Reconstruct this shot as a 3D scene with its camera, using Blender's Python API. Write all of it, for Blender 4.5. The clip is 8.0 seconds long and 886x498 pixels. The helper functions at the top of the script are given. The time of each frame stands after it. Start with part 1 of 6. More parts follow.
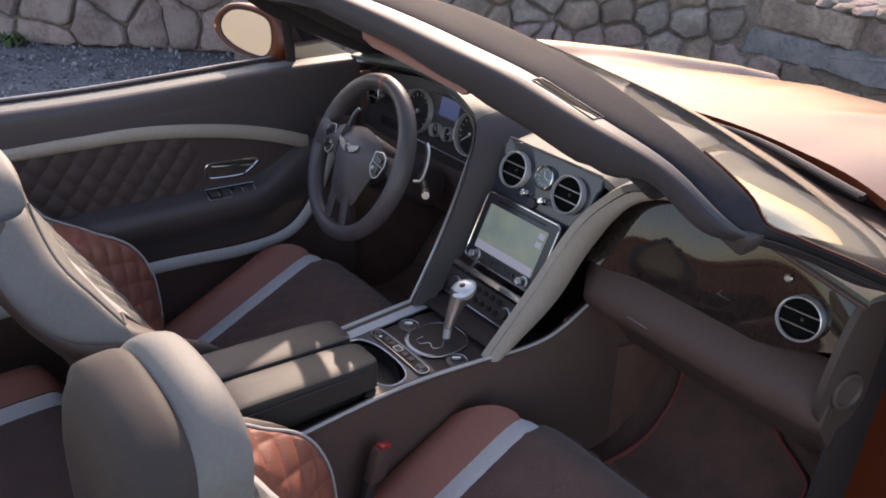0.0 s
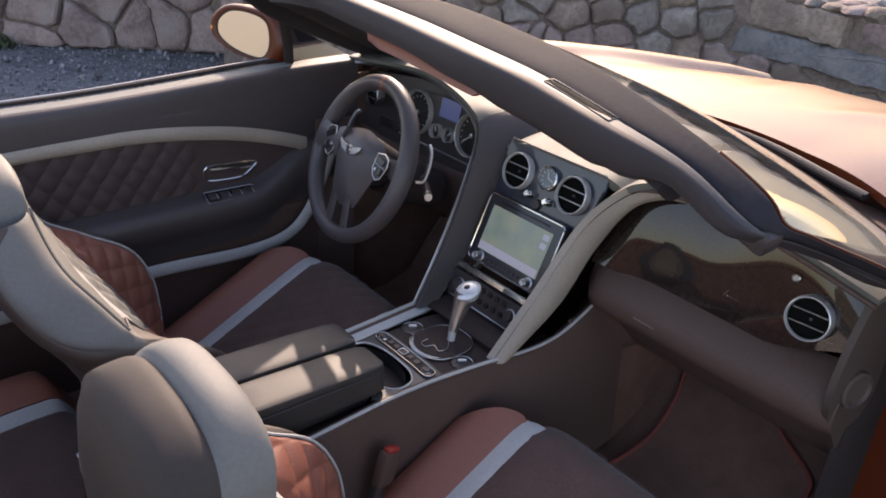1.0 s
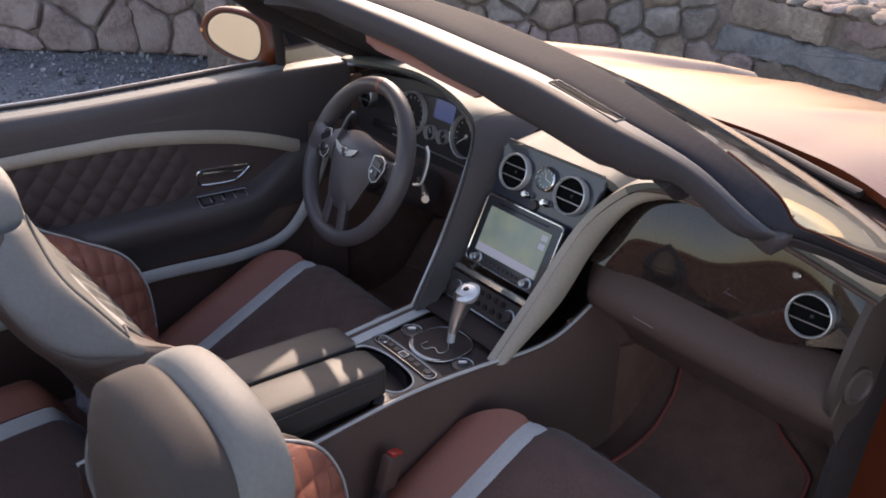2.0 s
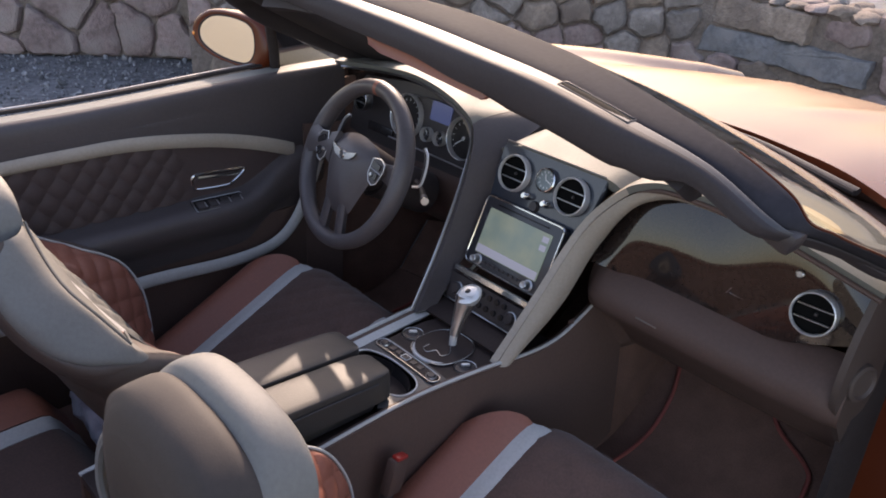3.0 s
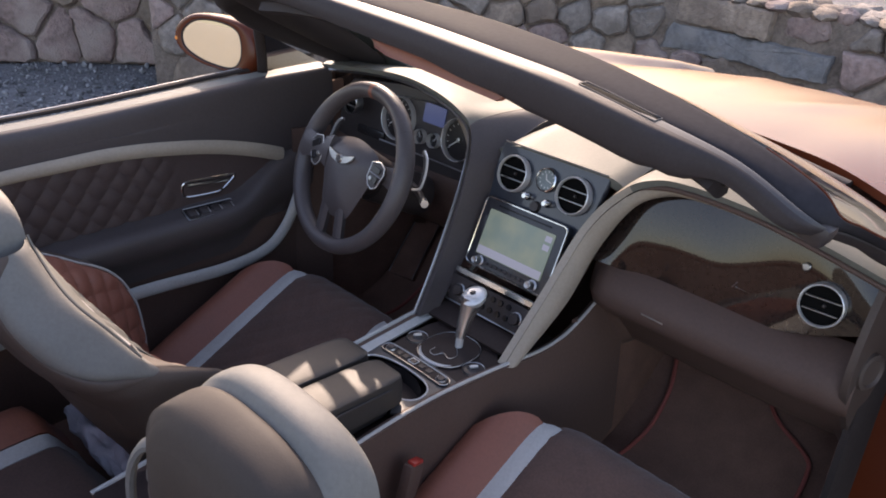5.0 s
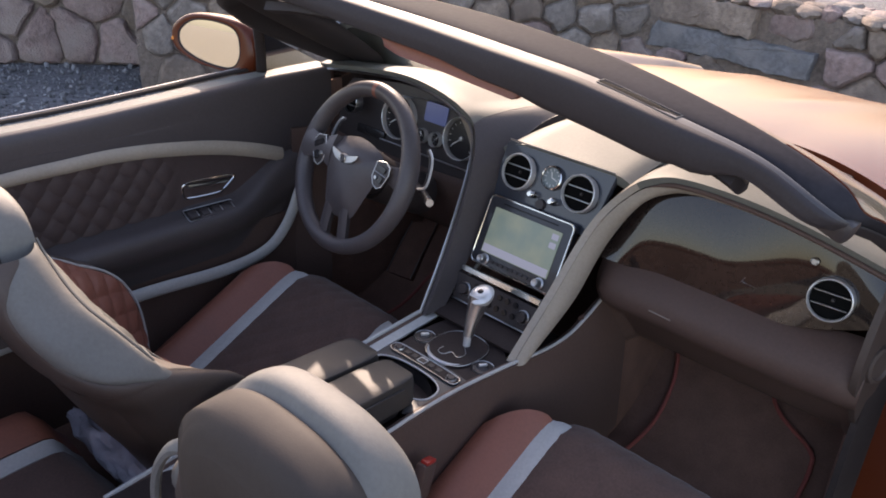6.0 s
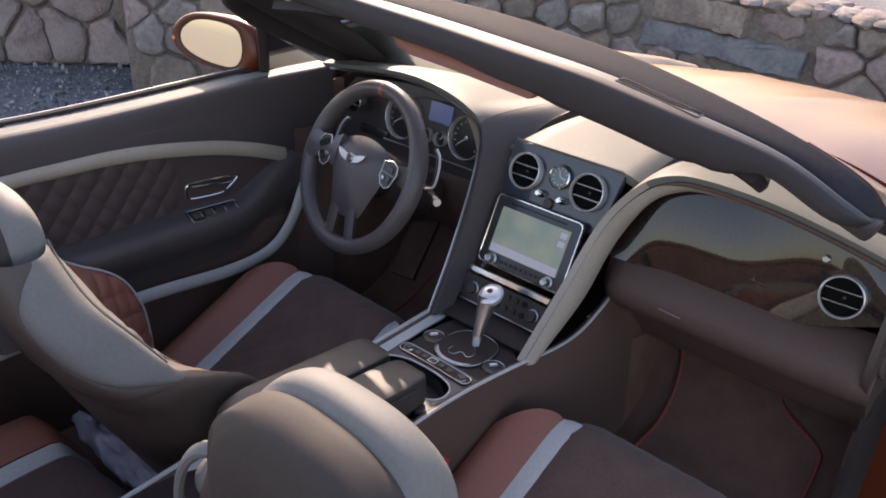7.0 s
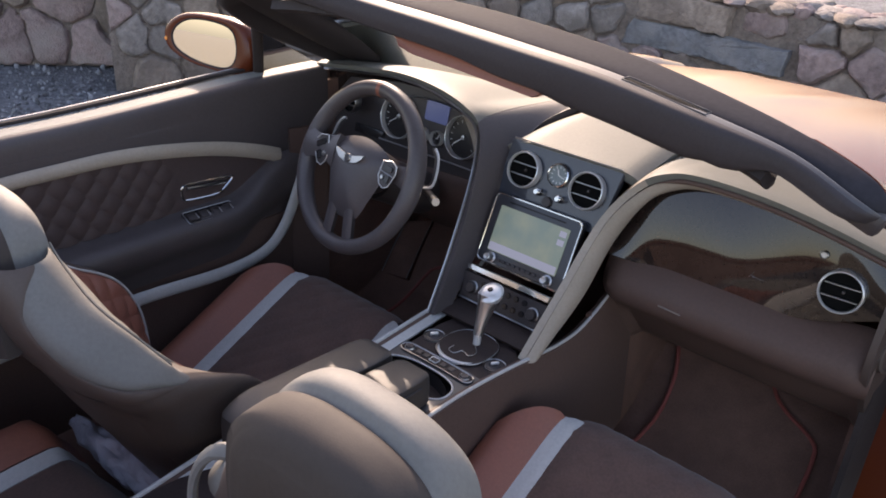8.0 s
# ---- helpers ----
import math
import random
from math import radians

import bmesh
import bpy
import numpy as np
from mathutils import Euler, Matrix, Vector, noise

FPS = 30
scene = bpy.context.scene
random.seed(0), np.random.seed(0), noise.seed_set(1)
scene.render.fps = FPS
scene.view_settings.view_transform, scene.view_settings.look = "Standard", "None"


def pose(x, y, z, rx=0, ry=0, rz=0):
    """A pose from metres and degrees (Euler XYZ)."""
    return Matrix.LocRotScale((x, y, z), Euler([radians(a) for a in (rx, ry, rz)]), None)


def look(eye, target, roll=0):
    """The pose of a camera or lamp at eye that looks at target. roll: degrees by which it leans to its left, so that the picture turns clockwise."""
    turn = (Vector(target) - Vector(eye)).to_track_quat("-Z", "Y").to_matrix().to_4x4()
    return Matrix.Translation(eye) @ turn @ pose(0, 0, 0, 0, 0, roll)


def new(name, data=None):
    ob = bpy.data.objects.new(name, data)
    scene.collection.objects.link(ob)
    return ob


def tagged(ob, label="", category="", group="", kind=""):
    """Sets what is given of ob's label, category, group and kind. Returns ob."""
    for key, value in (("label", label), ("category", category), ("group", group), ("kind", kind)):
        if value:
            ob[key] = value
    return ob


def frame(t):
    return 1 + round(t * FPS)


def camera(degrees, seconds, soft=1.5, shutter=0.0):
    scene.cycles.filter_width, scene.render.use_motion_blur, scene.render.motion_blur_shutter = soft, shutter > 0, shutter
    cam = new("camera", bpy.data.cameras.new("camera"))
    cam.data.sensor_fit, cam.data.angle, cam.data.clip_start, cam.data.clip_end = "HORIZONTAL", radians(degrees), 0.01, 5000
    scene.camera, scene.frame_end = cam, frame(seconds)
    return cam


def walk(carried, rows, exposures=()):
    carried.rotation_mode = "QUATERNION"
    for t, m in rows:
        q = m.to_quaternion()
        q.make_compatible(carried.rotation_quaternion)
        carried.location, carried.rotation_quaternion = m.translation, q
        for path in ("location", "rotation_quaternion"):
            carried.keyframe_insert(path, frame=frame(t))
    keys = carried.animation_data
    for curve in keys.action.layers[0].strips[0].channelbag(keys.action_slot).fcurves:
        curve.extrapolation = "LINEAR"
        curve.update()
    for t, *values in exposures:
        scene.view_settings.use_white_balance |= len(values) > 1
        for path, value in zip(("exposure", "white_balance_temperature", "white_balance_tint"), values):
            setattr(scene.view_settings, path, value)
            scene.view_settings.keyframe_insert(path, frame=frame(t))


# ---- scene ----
cam = camera(57.4, 8.0, soft=1.8)
PATH = [
    (0, (1.065, -1.147, 1.656), (-0.307, -0.012, 0.745), 3.3),
    (0.5, (1.052, -1.156, 1.656), (-0.311, -0.012, 0.745), 3.3),
    (1, (1.038, -1.167, 1.654), (-0.315, -0.009, 0.745), 3.3),
    (1.5, (1.027, -1.177, 1.654), (-0.314, -0.003, 0.746), 3.2),
    (3, (0.987, -1.211, 1.651), (-0.313, 0.012, 0.75), 3.2),
    (3.5, (0.972, -1.224, 1.651), (-0.315, 0.015, 0.752), 3.1),
    (4, (0.955, -1.239, 1.649), (-0.316, 0.018, 0.752), 3.1),
    (4.5, (0.94, -1.252, 1.648), (-0.314, 0.023, 0.752), 3.1),
    (6, (0.888, -1.302, 1.644), (-0.314, 0.023, 0.749), 3.1),
    (6.5, (0.868, -1.316, 1.642), (-0.323, 0.018, 0.746), 3.3),
    (7, (0.855, -1.328, 1.641), (-0.324, 0.017, 0.746), 3.2),
    (7.5, (0.843, -1.339, 1.64), (-0.32, 0.02, 0.746), 3.2),
    (8, (0.831, -1.352, 1.639), (-0.316, 0.021, 0.746), 3.3),
]
walk(cam, [(t, look(eye, target, roll)) for t, eye, target, roll in PATH], [(0, 1.58, 7700, 24), (8, 1.70, 7700, 24)])

SUN_EL, SUN_AZ = 28.0, -47.0      # degrees above the horizon; azimuth from straight ahead of the car, plus to its right
sx, sy = math.sin(radians(SUN_AZ)), math.cos(radians(SUN_AZ))
sun_from = Vector((sx * math.cos(radians(SUN_EL)), sy * math.cos(radians(SUN_EL)), math.sin(radians(SUN_EL))))
sun = new("sun", bpy.data.lights.new("sun", "SUN"))
sun.data.energy, sun.data.angle, sun.data.color = 2.1, radians(0.6), (1.0, 0.91, 0.79)
sun.matrix_world = look(sun_from * 30, (0, 0, 0))
world = bpy.data.worlds.new("world")
scene.world = world
world.use_nodes = True
wn = world.node_tree.nodes
sky = wn.new("ShaderNodeTexSky")
sky.sky_type, sky.sun_disc = "NISHITA", False
sky.sun_elevation, sky.sun_rotation = radians(SUN_EL), radians(SUN_AZ)
sky.dust_density, sky.air_density = 1.6, 1.0
world.node_tree.links.new(sky.outputs["Color"], wn["Background"].inputs["Color"])
wn["Background"].inputs["Strength"].default_value = 0.15


# ---- materials ----
def material(name, color, rough=0.5, metal=0.0, vary=0.12, scale=9.0, fine=220.0, bump=0.15, coat=0.0, spec=0.5, per_object=0.0, sheen=0.0, grain="NOISE", dist=0.0006):
    """A surface with colour drifting at two scales and a fine relief."""
    m = bpy.data.materials.new(name)
    m.use_nodes = True
    t, L = m.node_tree.nodes, m.node_tree.links
    b = t["Principled BSDF"]
    co = t.new("ShaderNodeTexCoord")
    n1, n2 = t.new("ShaderNodeTexNoise"), t.new("ShaderNodeTexNoise")
    n1.inputs["Scale"].default_value, n2.inputs["Scale"].default_value = scale, fine * 0.4
    n1.inputs["Detail"].default_value, n2.inputs["Detail"].default_value = 4, 3
    add = t.new("ShaderNodeMath")
    L.new(co.outputs["Object"], n1.inputs["Vector"]), L.new(co.outputs["Object"], n2.inputs["Vector"])
    L.new(n1.outputs["Fac"], add.inputs[0]), L.new(n2.outputs["Fac"], add.inputs[1])
    ramp = t.new("ShaderNodeMapRange")
    L.new(add.outputs[0], ramp.inputs["Value"])
    ramp.inputs["From Min"].default_value, ramp.inputs["From Max"].default_value = 0.7, 1.3
    ramp.inputs["To Min"].default_value, ramp.inputs["To Max"].default_value = 1 - vary, 1 + vary
    mul = t.new("ShaderNodeMix")
    mul.data_type, mul.blend_type = "RGBA", "MULTIPLY"
    mul.inputs["Factor"].default_value = 1.0
    mul.inputs["A"].default_value = (*color, 1)
    L.new(ramp.outputs["Result"], mul.inputs["B"])
    last = mul.outputs["Result"]
    if per_object:
        info, hsv, mr = t.new("ShaderNodeObjectInfo"), t.new("ShaderNodeHueSaturation"), t.new("ShaderNodeMapRange")
        mr.inputs["To Min"].default_value, mr.inputs["To Max"].default_value = 1 - per_object, 1 + per_object
        L.new(info.outputs["Random"], mr.inputs["Value"]), L.new(mr.outputs["Result"], hsv.inputs["Value"])
        L.new(last, hsv.inputs["Color"])
        last = hsv.outputs["Color"]
    L.new(last, b.inputs["Base Color"])
    b.inputs["Metallic"].default_value, b.inputs["Specular IOR Level"].default_value = metal, spec
    b.inputs["Coat Weight"].default_value, b.inputs["Coat Roughness"].default_value = coat, 0.04
    b.inputs["Sheen Weight"].default_value = sheen
    rr = t.new("ShaderNodeMapRange")
    L.new(n1.outputs["Fac"], rr.inputs["Value"])
    rr.inputs["To Min"].default_value, rr.inputs["To Max"].default_value = max(rough - 0.08, 0.0), min(rough + 0.08, 1.0)
    if rough < 0.12:
        rr.inputs["To Min"].default_value = rr.inputs["To Max"].default_value = rough
    L.new(rr.outputs["Result"], b.inputs["Roughness"])
    if bump:
        bp = t.new("ShaderNodeBump")
        bp.inputs["Strength"].default_value, bp.inputs["Distance"].default_value = bump, dist
        if grain == "VORONOI":
            v = t.new("ShaderNodeTexVoronoi")
            v.inputs["Scale"].default_value = fine
            L.new(co.outputs["Object"], v.inputs["Vector"])
            L.new(v.outputs["Distance"], bp.inputs["Height"])
        else:
            n3 = t.new("ShaderNodeTexNoise")
            n3.inputs["Scale"].default_value, n3.inputs["Detail"].default_value = fine, 6
            L.new(co.outputs["Object"], n3.inputs["Vector"])
            L.new(n3.outputs["Fac"], bp.inputs["Height"])
        L.new(bp.outputs["Normal"], b.inputs["Normal"])
    return m


def leather(name, color, rough=0.45, fine=420.0, bump=0.25, **k):
    return material(name, color, rough, fine=fine, bump=bump, grain="VORONOI", vary=0.1, scale=6, **k)


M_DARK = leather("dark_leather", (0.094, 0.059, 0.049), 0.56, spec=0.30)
# dark leather lightened: its base colour carries the sun on upward faces
M_PAD = leather("sun_lightened_leather", (0.128, 0.130, 0.114), 0.60, spec=0.42, sheen=0.1)
M_WHEEL = leather("steering_leather", (0.064, 0.054, 0.056), 0.44, spec=0.5)
M_SHELL = leather("grey_brown_leather", (0.066, 0.047, 0.039), 0.55)
M_TAUPE = leather("taupe_leather", (0.041, 0.032, 0.028), 0.72, bump=0.08, spec=0.35)
M_LID = leather("armrest_leather", (0.036, 0.031, 0.028), 0.55, spec=0.5)
M_CREAM = leather("cream_leather", (0.147, 0.143, 0.132), 0.62, bump=0.10, spec=0.35)
M_LINEN = leather("beige_trim_leather", (0.33, 0.285, 0.235), 0.65, bump=0.10, spec=0.35)
M_GREY = leather("pale_grey_leather", (0.42, 0.42, 0.41), 0.5)
M_ORANGE = leather("burnt_orange_leather", (0.240, 0.084, 0.055), 0.5)
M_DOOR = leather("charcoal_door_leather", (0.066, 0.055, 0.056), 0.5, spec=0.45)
M_QUILT = leather("quilted_door_leather", (0.068, 0.048, 0.046), 0.6, spec=0.3)
M_SUEDE = material("charcoal_suede", (0.097, 0.055, 0.044), 0.9, vary=0.22, scale=14, fine=500, bump=0.3, sheen=0.15)
M_CARPET = material("dark_carpet", (0.190, 0.104, 0.078), 0.95, vary=0.18, scale=20, fine=700, bump=0.8, dist=0.002)
M_CORD = material("red_piping", (0.30, 0.080, 0.065), 0.6, fine=500)
M_PAINT = material("orange_paint", (0.096, 0.019, 0.006), 0.6, vary=0.04, fine=900, bump=0.0, coat=0.62, spec=0.0)
M_PAINT.node_tree.nodes["Principled BSDF"].inputs["Coat Roughness"].default_value = 0.27
M_SEAL = material("black_rubber", (0.034, 0.027, 0.026), 0.8, vary=0.2, fine=300, spec=0.25)
M_RAIL = material("blue_black_frame_paint", (0.033, 0.032, 0.037), 0.75, vary=0.15, fine=300, bump=0.03, spec=0.03)
M_TRIM = material("charcoal_trim", (0.040, 0.034, 0.036), 0.65, vary=0.12, fine=600, bump=0.2, spec=0.28)
# greyer, lighter base than the trim holds the sun highlight along the header
M_CROWN = material("highlit_header_crown", (0.058, 0.058, 0.061), 0.5, vary=0.12, fine=600, bump=0.08, spec=0.28)
M_BLACK = material("gloss_black", (0.020, 0.018, 0.019), 0.22, vary=0.1, bump=0.0, coat=0.15, spec=0.35)
M_SATIN = material("satin_black", (0.036, 0.029, 0.029), 0.42, vary=0.2, fine=400, bump=0.1)
M_CAVITY = material("unlit_black_plastic", (0.006, 0.006, 0.006), 0.8, vary=0.1, bump=0.0, spec=0.05)
M_PLATE = material("dark_console_plate", (0.040, 0.029, 0.027), 0.5, vary=0.15, fine=400, bump=0.03, spec=0.15)
M_NAVY = material("satin_dark_panel", (0.014, 0.019, 0.030), 0.30, vary=0.15, fine=300, bump=0.04, coat=0.7)
M_BEZEL = material("satin_grey_bezel", (0.075, 0.074, 0.076), 0.42, metal=0.2, vary=0.08, fine=500, bump=0.05)
M_CHROME = material("chrome", (0.60, 0.60, 0.59), 0.13, metal=1.0, vary=0.04, bump=0.0)
M_SATCHROME = material("satin_chrome", (0.42, 0.42, 0.42), 0.3, metal=1.0, vary=0.06, fine=500, bump=0.05)
M_RING = material("bright_ring", (0.66, 0.66, 0.65), 0.30, metal=0.45, vary=0.05, fine=500, bump=0.03)
M_STEEL = material("brushed_steel", (0.30, 0.30, 0.31), 0.35, metal=1.0, vary=0.08, fine=600, bump=0.1)
M_MIRROR = material("mirror_glass", (0.86, 0.87, 0.86), 0.015, metal=1.0, vary=0.0, bump=0.0)
M_SCREENBEZEL = material("screen_bezel", (0.014, 0.015, 0.020), 0.3, vary=0.1, bump=0.0, coat=0.3)
M_WHITE = material("dial_white", (0.7, 0.7, 0.68), 0.5, bump=0.0)
M_RED = material("red_plastic", (0.36, 0.025, 0.018), 0.4, bump=0.05)
M_AMBER = material("amber_lens", (0.75, 0.24, 0.03), 0.15, bump=0.0, coat=0.5)
M_PLASTIC = material("crumpled_polythene", (0.30, 0.285, 0.32), 0.36, vary=0.2, scale=18, fine=40, bump=0.8, dist=0.008)
M_MORTAR = material("lime_mortar", (0.245, 0.20, 0.165), 0.95, vary=0.3, scale=5, fine=90, bump=1.0, dist=0.02)
M_EARTH = material("gravel_bed", (0.148, 0.152, 0.160), 0.95, vary=0.45, scale=3.0, fine=60, bump=1.0, dist=0.02)
# dry pale earth takes over from the gravel far from the car
mt, ml = M_EARTH.node_tree.nodes, M_EARTH.node_tree.links
eb = mt["Principled BSDF"]
src_ = eb.inputs["Base Color"].links[0].from_socket
ec, el, er, em = mt.new("ShaderNodeTexCoord"), mt.new("ShaderNodeVectorMath"), mt.new("ShaderNodeMapRange"), mt.new("ShaderNodeMix")
el.operation, em.data_type = "LENGTH", "RGBA"
ml.new(ec.outputs["Object"], el.inputs[0]), ml.new(el.outputs["Value"], er.inputs["Value"])
er.inputs["From Min"].default_value, er.inputs["From Max"].default_value = 12.0, 22.0
ml.new(er.outputs["Result"], em.inputs["Factor"]), ml.new(src_, em.inputs["A"]), ml.new(em.outputs["Result"], eb.inputs["Base Color"])
em.inputs["B"].default_value = (0.27, 0.225, 0.15, 1)
M_PEBBLE = material("grey_pebble", (0.172, 0.177, 0.185), 0.85, vary=0.35, scale=4, fine=90, bump=0.5, dist=0.004)
M_WEED = material("weed_leaf", (0.055, 0.085, 0.03), 0.7, vary=0.3)


def stone_material(name, color, second):
    """Weathered rubble: two mineral tones, lichen and pitting."""
    m = material(name, color, 0.9, vary=0.28, scale=7, fine=70, bump=0.9, dist=0.014, per_object=0.22)
    t, L = m.node_tree.nodes, m.node_tree.links
    b = t["Principled BSDF"]
    src = b.inputs["Base Color"].links[0].from_socket
    co, n, info, add = t.new("ShaderNodeTexCoord"), t.new("ShaderNodeTexNoise"), t.new("ShaderNodeObjectInfo"), t.new("ShaderNodeVectorMath")
    L.new(co.outputs["Object"], add.inputs[0]), L.new(info.outputs["Location"], add.inputs[1])
    n.inputs["Scale"].default_value, n.inputs["Detail"].default_value = 5.0, 8
    L.new(add.outputs[0], n.inputs["Vector"])
    r = t.new("ShaderNodeMapRange")
    r.inputs["From Min"].default_value, r.inputs["From Max"].default_value = 0.45, 0.68
    L.new(n.outputs["Fac"], r.inputs["Value"])
    mx = t.new("ShaderNodeMix")
    mx.data_type = "RGBA"
    mx.inputs["B"].default_value = (*second, 1)
    L.new(r.outputs["Result"], mx.inputs["Factor"]), L.new(src, mx.inputs["A"])
    L.new(mx.outputs["Result"], b.inputs["Base Color"])
    return m


M_STONES = [stone_material("pink_granite", (0.289, 0.213, 0.194), (0.339, 0.278, 0.249)),
            stone_material("grey_limestone", (0.267, 0.235, 0.209), (0.194, 0.166, 0.141)),
            stone_material("tan_sandstone", (0.260, 0.206, 0.162), (0.187, 0.148, 0.122)),
            stone_material("blue_grey_slate", (0.216, 0.220, 0.224), (0.260, 0.253, 0.242))]


def glass_material(name, tint=(1, 1, 1), rough=0.0):
    m = bpy.data.materials.new(name)
    m.use_nodes = True
    t, L = m.node_tree.nodes, m.node_tree.links
    t.remove(t["Principled BSDF"])
    g, tr, mx, fr = t.new("ShaderNodeBsdfGlossy"), t.new("ShaderNodeBsdfTransparent"), t.new("ShaderNodeMixShader"), t.new("ShaderNodeFresnel")
    g.inputs["Roughness"].default_value = rough
    tr.inputs["Color"].default_value = (*tint, 1)
    fr.inputs["IOR"].default_value = 1.45
    L.new(fr.outputs["Fac"], mx.inputs["Fac"]), L.new(tr.outputs["BSDF"], mx.inputs[1]), L.new(g.outputs["BSDF"], mx.inputs[2])
    L.new(mx.outputs["Shader"], t["Material Output"].inputs["Surface"])
    return m


M_GLASS = glass_material("clear_glass", (0.93, 0.96, 0.95))


def screen_material():
    """A lit map display: pale green land with faint roads, a darker bar along its foot."""
    m = bpy.data.materials.new("lit_map_display")
    m.use_nodes = True
    t, L = m.node_tree.nodes, m.node_tree.links
    b = t["Principled BSDF"]
    b.inputs["Base Color"].default_value, b.inputs["Roughness"].default_value = (0.02, 0.02, 0.02, 1), 0.25
    co, n, ramp = t.new("ShaderNodeTexCoord"), t.new("ShaderNodeTexNoise"), t.new("ShaderNodeValToRGB")
    n.inputs["Scale"].default_value, n.inputs["Detail"].default_value = 24, 5
    L.new(co.outputs["Object"], n.inputs["Vector"]), L.new(n.outputs["Fac"], ramp.inputs["Fac"])
    ramp.color_ramp.elements[0].position, ramp.color_ramp.elements[0].color = 0.35, (0.26, 0.42, 0.43, 1)
    ramp.color_ramp.elements[1].position, ramp.color_ramp.elements[1].color = 0.65, (0.38, 0.52, 0.46, 1)
    L.new(ramp.outputs["Color"], b.inputs["Emission Color"])
    b.inputs["Emission Strength"].default_value = 0.13
    return m


M_SCREEN = screen_material()


def glow(name, color, strength):
    m = bpy.data.materials.new(name)
    m.use_nodes = True
    b = m.node_tree.nodes["Principled BSDF"]
    b.inputs["Base Color"].default_value, b.inputs["Roughness"].default_value = (0.02, 0.02, 0.03, 1), 0.25
    b.inputs["Emission Color"].default_value, b.inputs["Emission Strength"].default_value = (*color, 1), strength
    return m


M_BLUELCD = glow("blue_display", (0.10, 0.16, 0.42), 0.12)
M_BARDIM = glow("screen_bar", (0.34, 0.42, 0.60), 0.20)


def veneer_material():
    m = material("dark_gloss_veneer", (0.022, 0.015, 0.013), 0.03, vary=0.25, scale=16, fine=260, bump=0.0, coat=0.85, spec=0.15)
    return m


M_VENEER = veneer_material()


# ---- building helpers ----
def thing(name, at, label, category, group="", kind=""):
    ob = new(name)
    ob.location = at
    ob["base"] = at
    return tagged(ob, label, category, group, kind)


def part(name, bm, mat, parent=None, label="", sharp=38.0):
    """One mesh object from a bmesh, in world coordinates, under a thing or a part."""
    bmesh.ops.recalc_face_normals(bm, faces=bm.faces)
    me = bpy.data.meshes.new(name)
    bm.to_mesh(me)
    bm.free()
    me.polygons.foreach_set("use_smooth", [True] * len(me.polygons))
    if sharp:
        me.set_sharp_from_angle(angle=radians(sharp))
    me.materials.append(mat)
    ob = new(name, me)
    if parent is not None:
        ob.parent = parent
        if "base" in parent:
            ob.matrix_parent_inverse = Matrix.Translation(parent["base"]).inverted()
    return tagged(ob, label)


def spline(keys, closed=False):
    """A smooth curve through a few keys: f(0..1) -> Vector."""
    k = [Vector(p) for p in keys]
    n = len(k) if closed else len(k) - 1

    def f(t):
        t = (t % 1.0 if closed else min(max(t, 0), 1)) * n
        i = min(int(t), n - 1)
        s = t - i
        g = (lambda j: k[j % len(k)]) if closed else (lambda j: k[min(max(j, 0), len(k) - 1)])
        a, b, c, d = g(i - 1), g(i), g(i + 1), g(i + 2)
        if not closed:
            a = 2 * b - c if i == 0 else a
            d = 2 * c - b if i == n - 1 else d
        return 0.5 * (2 * b + (c - a) * s + (2 * a - 5 * b + 4 * c - d) * s * s + (3 * b - a - 3 * c + d) * s ** 3)
    return f


def table(*pairs):
    """A smooth number over a number, through a few pairs."""
    xs = [p[0] for p in pairs]
    f = spline([(p[1], 0, 0) for p in pairs])

    def g(x):
        x = min(max(x, xs[0]), xs[-1])
        i = max(j for j in range(len(xs)) if xs[j] <= x)
        i = min(i, len(xs) - 2)
        return f((i + (x - xs[i]) / (xs[i + 1] - xs[i])) / (len(xs) - 1))[0]
    return g


def smooth01(a, b, x):
    x = min(max((x - a) / (b - a), 0), 1)
    return x * x * (3 - 2 * x)


def patch(f, nu, nv, bm=None, thick=0.0, wrap_u=False, wrap_v=False):
    """A sheet of points f(u, v); with thick, a slab with a rim."""
    bm = bm or bmesh.new()
    P = [[Vector(f(i / nu, j / nv)) for j in range(nv + (0 if wrap_v else 1))] for i in range(nu + (0 if wrap_u else 1))]
    V = [[bm.verts.new(p) for p in row] for row in P]
    R, C = len(V), len(V[0])
    quads = [(V[i][j], V[(i + 1) % R][j], V[(i + 1) % R][(j + 1) % C], V[i][(j + 1) % C]) for i in range(nu) for j in range(nv)]
    top = [bm.faces.new(q) for q in quads if len(set(q)) == 4]
    if thick:
        def nrm(i, j):
            a = P[min(i + 1, R - 1)][j] - P[max(i - 1, 0)][j]
            b = P[i][min(j + 1, C - 1)] - P[i][max(j - 1, 0)]
            n = a.cross(b)
            return n.normalized() if n.length > 1e-9 else Vector((0, 0, 1))
        W = [[bm.verts.new(P[i][j] - thick * nrm(i, j)) for j in range(C)] for i in range(R)]
        for i in range(R - 1):
            for j in range(C - 1):
                bm.faces.new((W[i][j], W[i][j + 1], W[i + 1][j + 1], W[i + 1][j]))
        for i in range(R - 1):
            for j in (0, C - 1):
                bm.faces.new((V[i][j], V[i + 1][j], W[i + 1][j], W[i][j]))
        for j in range(C - 1):
            for i in (0, R - 1):
                bm.faces.new((V[i][j], V[i][j + 1], W[i][j + 1], W[i][j]))
    return bm


